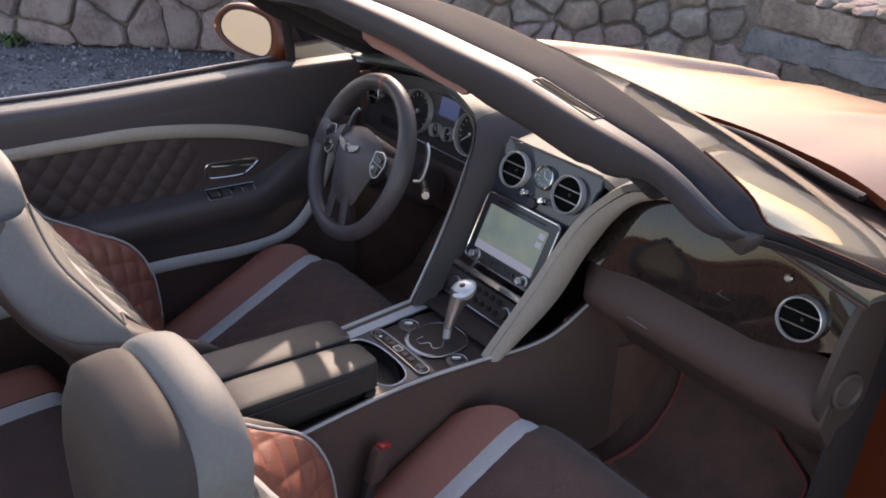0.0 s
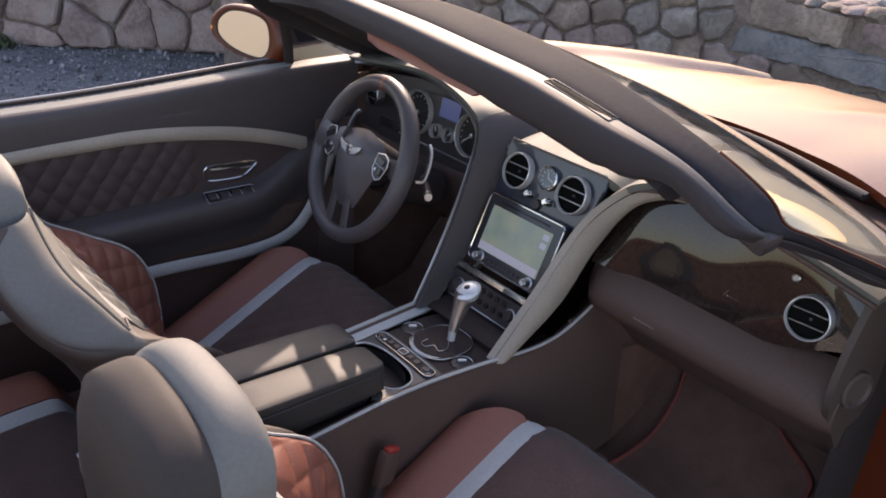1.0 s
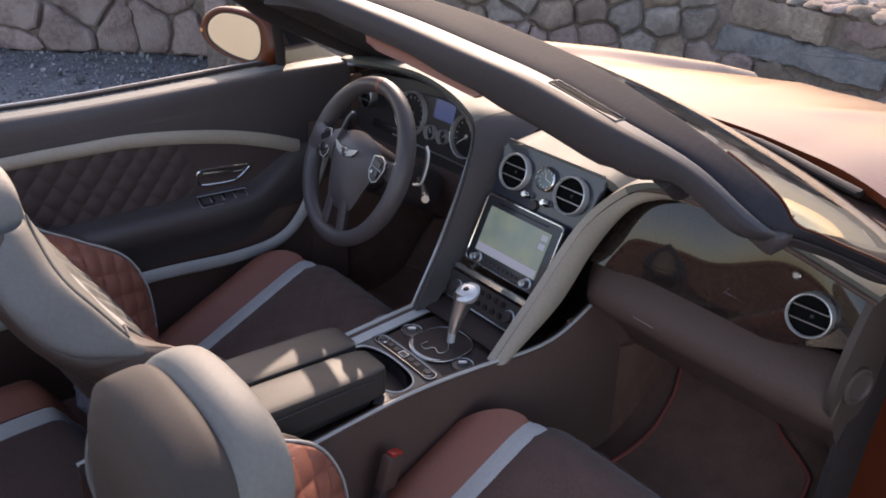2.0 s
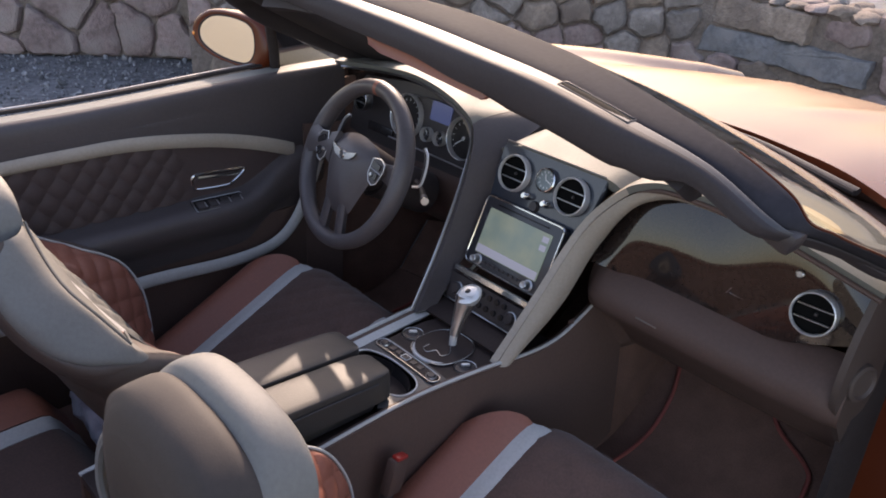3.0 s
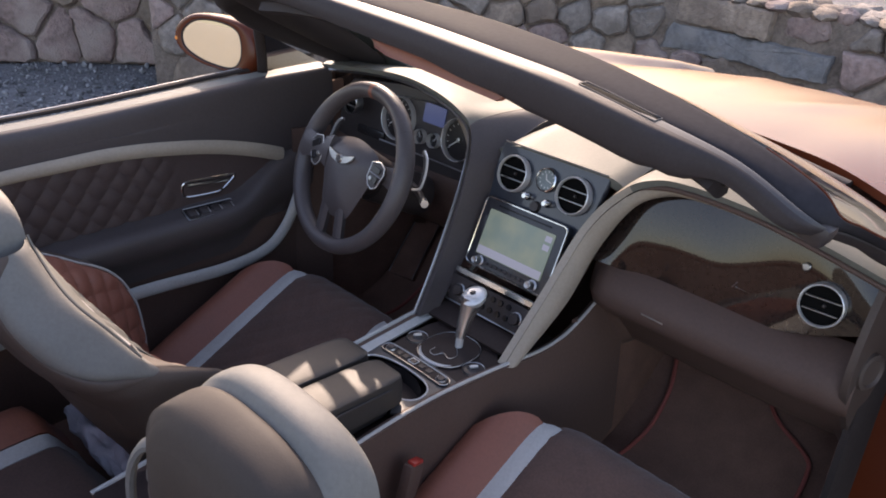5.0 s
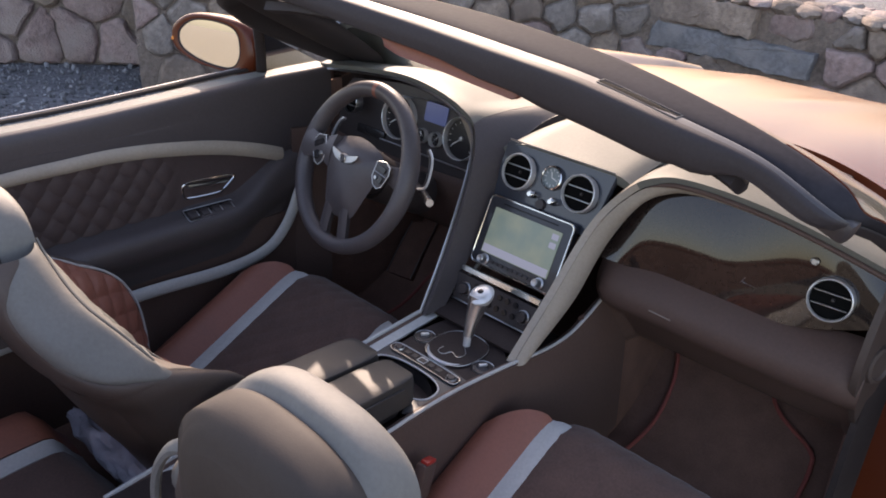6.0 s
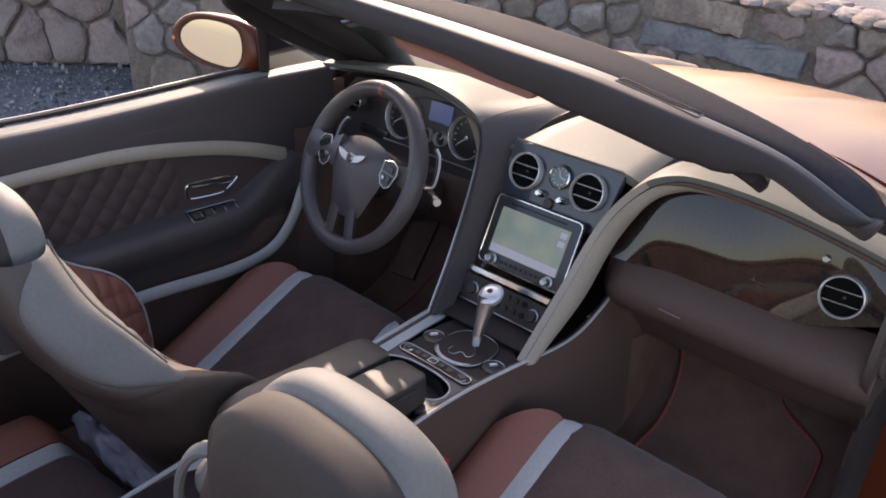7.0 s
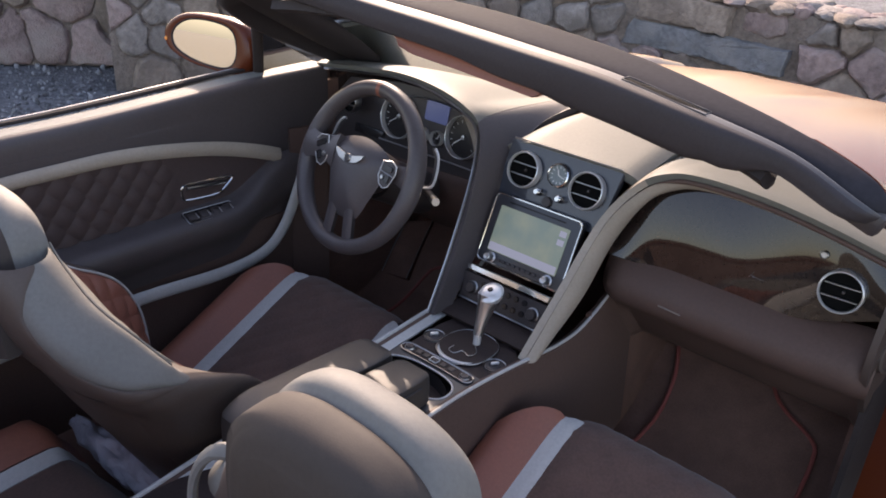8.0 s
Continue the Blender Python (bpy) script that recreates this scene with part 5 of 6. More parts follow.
    part("armrest_seam", tube(along(spline([(0.089, -0.50, 0.806), (0.0915, -0.62, 0.812), (0.089, -0.77, 0.812)]), 12), 0.0016, 5), M_SATIN, ar)


# ---- driver door ----
def driver_door():
    dr = thing("driver_door", (-0.80, -0.45, 0.35), "closed door with dark quilted leather panel and cream strip", "car door")
    # inner panel surface: x over z at a given y
    def px(y, z):
        return -0.742 - 0.03 * smooth01(0.98, 1.10, z) + 0.004 * math.sin((z - 0.7) * 9) + 0.03 * smooth01(-0.15, 0.02, y) * smooth01(0.9, 0.75, z)
    belt_in = lambda y: 1.075 + 0.02 * smooth01(-0.75, -0.1, y)

    def upper(u, v, v0=0.0, v1=1.0):
        y = -1.45 + 1.47 * u
        b = belt_in(y) + 0.012
        z0 = strip_z(y) + 0.01
        k = spline([(-0.806, 0, b - 0.003), (-0.792, 0, b), (-0.778, 0, b), (-0.761, 0, b - 0.0006), (-0.7525, 0, b - 0.003), (-0.749, 0, b - 0.010), (-0.7475, 0, b - 0.024), (-0.747, 0, b - 0.045), (-0.746, 0, 0.5 * (b + z0) - 0.01), (-0.746, 0, z0)])(v0 + (v1 - v0) * v)
        return k[0], y, k[2]
    strip_z = table((-1.45, 0.985), (-1.0, 1.006), (-0.80, 1.013), (-0.70, 1.014), (-0.58, 1.013), (-0.445, 0.998), (-0.30, 0.969), (-0.15, 0.918), (0.02, 0.84))
    # one door leather in two tones: sunlight is put into the shelf's paler colour
    part("door_top_shelf", patch(lambda u, v: upper(u, v, 0.0, 0.36), 60, 12, thick=0.012), M_PAD, dr, "leather door top toned grey for sunlight")
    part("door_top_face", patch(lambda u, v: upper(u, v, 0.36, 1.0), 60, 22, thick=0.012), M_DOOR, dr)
    part("belt_bead", tube([(-0.829, y, belt_in(y) + 0.029) for y in np.linspace(-1.45, -0.12, 30)], 0.0026, 6), M_SATCHROME, dr, "bright waist bead")
    part("window_seal", tube([(-0.815, y, belt_in(y) + 0.027) for y in np.linspace(-1.45, -0.12, 30)], 0.0048, 6), M_SEAL, dr)
    # cream strip
    part("cream_strip", patch(lambda u, v: (-0.736 + 0.005 * math.sin(math.pi * v), -1.45 + 1.30 * u, strip_z(-1.45 + 1.30 * u) + (v - 0.5) * max(0.005, 0.028 * u - 0.003)), 50, 5, thick=-0.012), M_LINEN, dr, "cream leather strip")

    def quilt(y, z):
        a, b = (y + z * 0.8) / 0.052, (y - z * 0.8) / 0.052
        return 0.007 * (abs(math.sin(math.pi * a)) * abs(math.sin(math.pi * b))) ** 0.5
    def middle(u, v):
        y = -1.45 + 1.33 * u
        top = strip_z(y) - 0.010
        z = 0.846 + (top - 0.846) * v
        return -0.744 + quilt(y, z) * (1 - smooth01(-0.48, -0.42, y)), y, z
    part("quilted_panel", patch(middle, 190, 46, thick=-0.008), M_QUILT, dr, "dark quilted door panel")
    # armrest ledge, sloping into the lower door
    def ledge(u, v):
        y = -1.45 + 1.38 * u
        front = smooth01(-0.34, -0.16, y)
        k = spline([(-0.742, 0, 0.850), (-0.725, 0, 0.842), (-0.690, 0, 0.832), (-0.676, 0, 0.815), (-0.682, 0, 0.78), (-0.715, 0, 0.735), (-0.728, 0, 0.68)])(v)
        up = 0.10 * smooth01(-0.32, -0.12, y)
        return k[0] - 0.03 * front * math.sin(math.pi * v), y, k[2] + up * (1 - v * 0.7)
    part("door_armrest", patch(ledge, 60, 20, thick=-0.01), M_DOOR, dr, "dark leather door armrest")
    # lower sweeping pale strip and pocket
    low = spline([(-0.70, -1.30, 0.66), (-0.70, -0.90, 0.672), (-0.70, -0.60, 0.682), (-0.70, -0.36, 0.668), (-0.70, -0.235, 0.682), (-0.70, -0.165, 0.735), (-0.70, -0.115, 0.83), (-0.70, -0.085, 0.90)])
    part("pale_sweep", tube(along(low, 50), 0.017, 10, flat=0.45, up=(1, 0, 0)), M_GREY, dr, "pale grey leather sweep")
    part("lower_panel", patch(lambda u, v: (-0.735 + 0.012 * v, -1.45 + 1.44 * u, 0.34 + 0.42 * v), 30, 8, thick=0.01), M_DARK, dr)
    part("front_return", patch(lambda u, v: (-0.735 + 0.03 * v, -0.115 + 0.10 * v, 0.36 + 0.62 * u), 14, 6, thick=0.01), M_DARK, dr)
    part("door_outer_skin", patch(lambda u, v: (-0.83 - 0.13 * math.sin(math.pi * 0.5 * (1 - v)) ** 0.7, -1.45 + 1.5 * u, 0.30 + 0.765 * v), 24, 14, thick=0.012), M_PAINT, dr, "burnt orange door skin")
    # handle
    out = [(-0.424, 0.903), (-0.400, 0.906), (-0.300, 0.899), (-0.288, 0.893), (-0.296, 0.884), (-0.322, 0.866), (-0.344, 0.862), (-0.405, 0.866), (-0.424, 0.872), (-0.428, 0.888)]
    f = spline([(-0.738, y, z - 0.002) for y, z in out], True)
    h = part("door_handle", ring_frame([f(i / 48) for i in range(48)], 0.0042), M_CHROME, dr, "chrome rimmed door release")
    part("handle_recess", patch(lambda u, v: f(u).lerp(Vector((-0.750, -0.36, 0.884)), v) , 40, 5, wrap_u=True), M_BLACK, h)
    part("handle_pull", tube(along(spline([(-0.733, -0.415, 0.897), (-0.728, -0.36, 0.893), (-0.733, -0.305, 0.888)]), 10), 0.006, 8, flat=0.6), M_SATCHROME, h)
    # window switches on a tilted plate
    sm = facing((-0.706, -0.374, 0.831), (0.45, 0.05, 0.9), (0, 1, 0))
    def quad(x0, x1, y0, y1):
        return [(x0, y0), (x1, y0), (x1, y1), (x0, y1)]
    swp = part("switch_plate", plate(quad(-0.018, 0.018, -0.070, 0.062), 0.006, sm, 0.002), M_BLACK, dr, "gloss black window switch plate")
    part("switch_bead", ring_frame([sm @ Vector((x, y, 0.006)) for x, y in round_outline(0.036, 0.132, 0.004, 3, 0, -0.004)], 0.0014, n=6), M_SATCHROME, swp)
    for k in range(4):
        part("window_switch", rbox(tuple(sm @ Vector((0.0, -0.052 + 0.032 * k, 0.007))), (0.022, 0.022, 0.006), 0.003, tuple(math.degrees(a) for a in sm.to_euler())), M_SATIN, swp)
        part("switch_tip", rbox(tuple(sm @ Vector((0.003, -0.042 + 0.032 * k, 0.010))), (0.016, 0.0025, 0.002), 0.0005, tuple(math.degrees(a) for a in sm.to_euler()), 1), M_SATCHROME, swp)
    # quarter post and glass
    part("quarter_post", tube([(-0.795, -0.152, 1.10), (-0.775, -0.165, 1.16), (-0.722, -0.205, 1.243)], 0.013, 8, flat=0.7), M_SEAL, dr, "black quarter window post")
    q = part("quarter_glass", patch(lambda u, v: Vector((-0.80, 0.03, 1.115)).lerp(Vector((-0.795, -0.15, 1.11)), u).lerp(Vector((-0.735, -0.195, 1.235)), v), 4, 4), M_GLASS, dr, "clear quarter window")
    q.visible_shadow = False
    # outside mirror
    mr = thing("door_mirror", (-0.93, -0.14, 1.08), "orange door mirror with pale glass and a black-edged frame", "door mirror")
    gn = Vector((0.22, -1, 0.15)).normalized()
    mm = facing((-0.945, -0.205, 1.165), gn)
    o = spline([(0.116, -0.012, 0), (0.100, 0.044, 0), (0.035, 0.060, 0), (-0.050, 0.054, 0), (-0.100, 0.022, 0), (-0.098, -0.016, 0), (-0.050, -0.040, 0), (0.025, -0.052, 0), (0.090, -0.048, 0)], True)
    def shell(u, v):
        p = o(u)
        k = spline([(0.90, 0.000, 0), (1.0, 0.004, 0), (1.13, 0.003, 0), (1.20, -0.016, 0), (1.14, -0.06, 0), (0.80, -0.10, 0), (0.0, -0.115, 0)])(v)
        return mm @ Vector((p[0] * k[0] + (0.02 if p[0] > 0 else -0.014) * max(0, k[0] - 1) * 4, p[1] * (1 + (k[0] - 1) * 1.0), k[1]))
    bm = patch(shell, 56, 22, wrap_u=True)
    bmesh.ops.remove_doubles(bm, verts=bm.verts, dist=0.0003)
    part("mirror_shell", bm, M_PAINT, mr, "burnt orange mirror shell")
    part("mirror_gasket", ring_frame([mm @ (o(i / 56) * 0.97 + Vector((0, 0, 0.002))) for i in range(56)], 0.0028), M_SEAL, mr)
    part("mirror_glass", plate([tuple(o(i / 40).to_2d() * 0.95) for i in range(40)], 0.002, mm, 0.0004), M_MIRROR, mr, "silvered mirror glass")
    part("mirror_indicator", lathe([(0, 0.004), (0.005, 0.003), (0.006, 0)], mm @ Matrix.Translation((-0.121, -0.004, 0.002)), 12), M_AMBER, mr)
    part("mirror_arm", tube(along(spline([(-0.875, -0.13, 1.14), (-0.845, -0.11, 1.115), (-0.825, -0.09, 1.085)]), 10), lambda t: 0.040 + 0.006 * t, 14, flat=0.8), M_PAINT, mr)


# ---- seats ----
SEAT_C = table((0.46, -0.66), (0.60, -0.70), (0.72, -0.745), (0.82, -0.80), (0.89, -0.875), (0.97, -0.930), (1.04, -0.957), (1.10, -0.965), (1.17, -0.965))
SEAT_D = table((0.46, 0.090), (0.60, 0.110), (0.72, 0.130), (0.82, 0.120), (0.89, 0.088), (0.97, 0.070), (1.04, 0.060), (1.10, 0.055), (1.17, 0.057))
SEAT_W = table((0.46, 0.215), (0.60, 0.238), (0.72, 0.258), (0.82, 0.276), (0.89, 0.288), (0.97, 0.240), (1.04, 0.170), (1.10, 0.131), (1.17, 0.112))


SEAT_CREST = table((0.46, -0.640), (0.56, -0.625), (0.65, -0.620), (0.713, -0.626), (0.77, -0.650), (0.818, -0.695), (0.853, -0.750), (0.875, -0.795), (0.894, -0.828), (0.951, -0.865), (1.01, -0.905), (1.07, -0.925), (1.17, -0.93))
SEAT_IN = table((0.46, -0.625), (0.60, -0.668), (0.70, -0.715), (0.81, -0.772), (0.95, -0.855), (1.02, -0.885), (1.10, -0.912), (1.17, -0.92))


def back_point(u, a):
    """The seat back's skin: u up it (0..1), a degrees round it (0 right side, 90 front, -90 rear)."""
    a = (a + 180) % 360 - 180 if a > 200 else a
    e = 0.62 + 0.22 * smooth01(0.70, 0.86, u)
    if u < 0.80:
        z = 0.46 + 0.64 * u / 0.80
        c, d, w = SEAT_C(z), SEAT_D(z), SEAT_W(z)
    else:
        f = (u - 0.80) / 0.20 * math.pi / 2
        z = 1.10 + 0.096 * math.sin(f)
        c, d, w = SEAT_C(1.10) + 0.016 * math.sin(f), SEAT_D(1.10) * math.cos(f) ** 0.52, SEAT_W(1.10) * math.cos(f) ** 0.64
    r = radians(a)
    x = w * math.copysign(abs(math.cos(r)) ** e, math.cos(r))
    y = d * math.copysign(abs(math.sin(r)) ** 0.8, math.sin(r))
    p = Vector((x, c + y, z))
    blend = smooth01(0.66, 0.79, u)
    if 0 < a < 180 and blend < 1:
        # side, bolster crest, inner wall of the bolster, flat middle
        q, side = (a, 1) if a <= 90 else (180 - a, -1)
        top, mid, wc, xf = SEAT_CREST(z), SEAT_IN(z), 0.93 * w, 0.60 * w
        if q < 60:
            k = q / 60 * math.pi / 2
            fx, fy = wc + (w - wc) * math.cos(k) ** 0.7, c + (top - c) * math.sin(k) ** 0.8
        elif q < 78:
            k = (q - 60) / 18 * math.pi / 2
            fx, fy = wc - (wc - xf) * (1 - math.cos(k)) ** 0.85, mid + (top - mid) * (1 - (k / (math.pi / 2)) ** 1.2)
        else:
            fx, fy = xf * (90 - q) / 12, mid
        p = Vector((side * fx, fy, z)).lerp(p, blend)
    return p


def seat_panel(u0, u1, lo, hi, nu, nv, puff=0.004, quilt=0.0):
    """A panel of the seat back between the angles lo(u) and hi(u), padded towards its middle."""
    def f(s, t):
        u = u0 + (u1 - u0) * s
        a = lo(u) + (hi(u) - lo(u)) * t
        p = back_point(u, a)
        n = (back_point(min(u + 0.004, 1), a) - back_point(u - 0.004, a)).cross(back_point(u, a + 1) - back_point(u, a - 1))
        n = n.normalized() if n.length > 1e-9 else Vector((0, 0, 1))
        out = p - Vector((0, SEAT_C(p[2]) - 0.03, p[2]))
        if 55 < a < 125 and u < 0.76:
            n = n if n[1] > 0 else -n
        else:
            n = n if n.dot(out) > 0 else -n
        pole = smooth01(0.82, 0.90, u)
        if pole > 0:
            away = Vector((p[0] / 0.126, (p[1] - SEAT_C(1.10)) / 0.056, max(0.0, p[2] - 1.10) / 0.096))
            n = n.lerp(away.normalized(), pole).normalized()
        k = puff * min(1, 6 * min(t, 1 - t)) ** 0.5 * min(1, 8 * min(s, 1 - s) + (1 if u1 > 0.99 and s > 0.5 else 0)) ** 0.5
        k = k * (1 - pole) + puff * min(1, 7 * min(t, 1 - t)) ** 0.5 * (1 - 0.6 * smooth01(0.93, 1.0, u)) * pole
        if quilt:
            along_, across = 0.88 * p[2] - 0.47 * p[1], (p[0] if quilt > 0.0037 else 0.88 * p[1] + 0.47 * p[2])
            A, B = (across + 0.8 * along_) / 0.050, (across - 0.8 * along_) / 0.050
            k += 1.9 * quilt * (abs(math.sin(math.pi * A) * math.sin(math.pi * B)) ** 0.5) * min(1, 8 * min(t, 1 - t)) * min(1, 12 * min(s, 1 - s))
        return p + n * k
    return patch(f, nu, nv)


def front_seat(label, drop=0.0, aside=0.0):
    """A front seat; its headrest set lower by drop and over by aside."""
    st = thing("front_seat", (0, -0.5, 0.40), label, "car seat", "front seats")
    k = lambda v: (lambda u: v)
    # shell behind and at the sides
    cream_lo = table((0.53, 27), (0.545, 9), (0.56, -7), (0.58, -26), (0.60, -38), (0.635, -43), (0.67, -42), (0.70, -36), (0.735, -17), (0.765, 2), (0.775, 5))
    edge = lambda u: 60 + 5 * smooth01(0.40, 0.48, u) - 5 * smooth01(0.53, 0.58, u)
    far_edge = edge
    near_edge = lambda u: far_edge(u) + 12 * smooth01(0.38, 0.46, u) * smooth01(0.56, 0.53, u)
    for s in (1, -1):
        edge = near_edge if s > 0 else far_edge
        mir = (lambda f: (lambda u: f(u))) if s > 0 else (lambda f: (lambda u: 180 - f(u)))
        part("shoulder_panel", seat_panel(0.53, 0.775, mir(cream_lo), mir(edge), 40, 16, 0.005), M_CREAM, st, "cream leather shoulder panel")
        part("side_shell", seat_panel(0.0, 0.53, mir(k(-42)), mir(edge), 36, 22, 0.003), M_SHELL, st)
        part("back_bolster", seat_panel(0.02, 0.53, mir(edge), mir(k(78)), 110, 50, 0.005, 0.0035), M_ORANGE, st, "burnt orange quilted back bolster")
        part("upper_bolster", seat_panel(0.53, 0.775, mir(edge), mir(k(78)), 30, 14, 0.004), M_CREAM, st)
        part("back_strip", seat_panel(0.02, 0.70, mir(k(78.3)), mir(k(82.0)), 60, 6, 0.003), M_GREY, st, "pale grey back strip")
        part("back_piping", tube([back_point(u, edge(u) - 0.5 if s > 0 else 180.5 - edge(u)) + Vector((0, 0.005, 0)) for u in np.linspace(0.03, 0.775, 50)], 0.0026, 6), M_CREAM if s > 0 else M_GREY, st, "pale piping")
    # headrest: a cream roll round the sides and top, a padded taupe rear face inset behind a seam, a cream front
    def rest_line(t):
        a = math.pi * t
        x = 0.121 * math.copysign(abs(math.cos(a)) ** 0.74, math.cos(a))
        z = 1.090 + 0.094 * math.sin(a) ** 0.82
        if t < 0.08 or t > 0.92:
            low = 1 - min(t, 1 - t) / 0.08
            z -= 0.10 * low
            if drop:
                x += math.copysign(0.030 * low, x)
        return Vector((x + aside, 0, z - drop))

    def rest_point(t, out, y):
        p = rest_line(t)
        d = (rest_line(min(t + 0.01, 1)) - rest_line(max(t - 0.01, 0))).normalized()
        q = p + Vector((d[2], 0, -d[0])) * out
        return Vector((q[0], SEAT_C(1.08) + y + 0.014 * smooth01(1.08, 1.20, q[2]), q[2]))
    # the seam is deep over the top and dies away down the sides
    def seam_depth(t, o):
        g = 0.2 + 0.8 * smooth01(0.12, 0.42, t) * smooth01(0.88, 0.58, t)
        return o if o < -0.010 else 0.002 + (o - 0.002) * g
    roll = spline([(-0.007, -0.004, 0), (-0.003, -0.001, 0), (0.003, 0.004, 0), (0.006, 0.013, 0), (0.005, 0.026, 0), (-0.002, 0.044, 0), (-0.018, 0.054, 0), (-0.040, 0.057, 0)])
    part("headrest", patch(lambda u, v: rest_point(u, seam_depth(u, roll(v)[0]), roll(v)[1]), 80, 28), M_CREAM, st, "cream leather headrest", sharp=60)
    pillow = spline([(-0.007, -0.004, 0), (-0.003, -0.010, 0), (-0.001, -0.022, 0), (-0.005, -0.044, 0), (-0.018, -0.058, 0), (-0.040, -0.065, 0)])
    part("headrest_rim", patch(lambda u, v: rest_point(u, seam_depth(u, pillow(v)[0]), pillow(v)[1]), 80, 18), M_TAUPE, st, sharp=60)

    def rest_face(y_edge, swell, edge):
        def f(u, v):
            p = rest_point(u, edge, y_edge)
            c = Vector((0, SEAT_C(1.08) + y_edge + 0.008, 1.02 - drop))
            q = p.lerp(Vector((p[0] * 0.1, c[1], c[2] + (p[2] - c[2]) * 0.1)), v)
            return q + Vector((0, swell * (1 - (1 - min(1.0, v * 2.6)) ** 2.2), 0))
        return f
    part("headrest_rear", patch(rest_face(-0.065, -0.007, -0.040), 80, 24), M_TAUPE, st, "taupe leather headrest back", sharp=60)
    part("headrest_face", patch(rest_face(0.057, 0.006, -0.040), 80, 16), M_CREAM, st, sharp=60)
    lo = lambda u: -180 - (cream_lo(u) if u >= 0.53 else -42)
    hi = lambda u: (cream_lo(u) if u >= 0.53 else -42)
    part("upper_shell", seat_panel(0.53, 0.775, lo, hi, 50, 60, 0.005), M_SHELL, st)
    part("back_shell", seat_panel(0.0, 0.53, lo, hi, 70, 44, 0.004), M_SHELL, st, "grey-brown leather seat back shell")
    part("back_insert", seat_panel(0.02, 0.70, k(82.3), k(97.7), 120, 50, 0.003, 0.004), M_CREAM, st, "cream quilted back insert")
    part("headrest_front", seat_panel(0.70, 0.775, k(78), k(102), 14, 24, 0.004), M_CREAM, st)
    # cushion: centre insert, pale strips, bolsters
    def cushion(x, y):
        a = abs(x)
        z = 0.655 - 0.50 * max(0, -0.25 - y) + 0.18 * max(0, -0.62 - y) - 0.06 * smooth01(-0.235, -0.15, y) ** 1.5
        return z + 0.040 * smooth01(0.178, 0.245, a) - 0.11 * smooth01(0.245, 0.29, a) ** 1.6
    def cu(a0, a1, y0, y1, nu, nv, quilt=0.0, puff=0.003):
        if a1 < a0:
            a0, a1, y_end = a1, a0, y1
            y1 = lambda v: y_end(1 - v)
        def f(u, v):
            yy = y0(v) + (y1(v) - y0(v)) * u
            xx = a0 + (a1 - a0) * v
            k_ = puff * min(1, 7 * min(v, 1 - v)) ** 0.5
            if quilt:
                A, B = (xx + yy) / 0.05, (xx - yy) / 0.05
                k_ += quilt * abs(math.sin(math.pi * A) * math.sin(math.pi * B)) ** 0.4 * min(1, 10 * min(v, 1 - v)) - 0.003 * (1 - min(1, 10 * min(v, 1 - v)))
            taper = 1 - 0.06 * smooth01(-0.3, -0.15, yy)
            return xx * taper, yy, cushion(xx, yy) + k_
        return patch(f, nu, nv, thick=0.02)
    part("cushion_insert", cu(-0.152, 0.152, k(-0.69), k(-0.14), 110, 50, 0.0025), M_SUEDE, st, "dark quilted cushion insert")
    for s in (1, -1):
        part("cushion_strip", cu(s * 0.154, s * 0.190, k(-0.69), lambda v: -0.222 - 0.02 * v, 40, 6), M_GREY, st, "pale grey cushion strip")
        part("cushion_bolster", cu(s * 0.192, s * 0.288, k(-0.68), lambda v: -0.238 - 0.24 * v ** 2.2, 40, 14, 0, 0.006), M_ORANGE, st, "burnt orange cushion bolster")
        e = spline([(s * 0.247, y_, cushion(0.247, y_) + 0.007) if y_ < -0.45 else (s * (0.194 + 0.053 * ((-0.242 - y_) / 0.208) ** 0.55), y_, cushion(0.194 + 0.053 * ((-0.242 - y_) / 0.208) ** 0.55, y_) + 0.007) for y_ in (-0.68, -0.60, -0.52, -0.45, -0.39, -0.34, -0.30, -0.265, -0.246, -0.242)])
        part("cushion_piping", tube(along(e, 30), 0.0028, 6), M_GREY, st, "pale piping")
        part("cushion_side", patch(lambda u, v: (s * (0.283 - 0.02 * v), -0.69 + 0.23 * u, cushion(0.28, -0.69 + 0.23 * u) - 0.01 - 0.15 * v), 20, 6, thick=0.01 * s), M_SHELL, st)
    part("cushion_front", patch(lambda u, v: ((2 * u - 1) * 0.20, -0.145 - 0.03 * (2 * u - 1) ** 4 - 0.05 * v, 0.60 - 0.16 * v), 16, 6, thick=0.02), M_SUEDE, st)
    part("seat_base", rbox((0, -0.45, 0.43), (0.40, 0.50, 0.06), 0.01), M_SATIN, st)
    return st


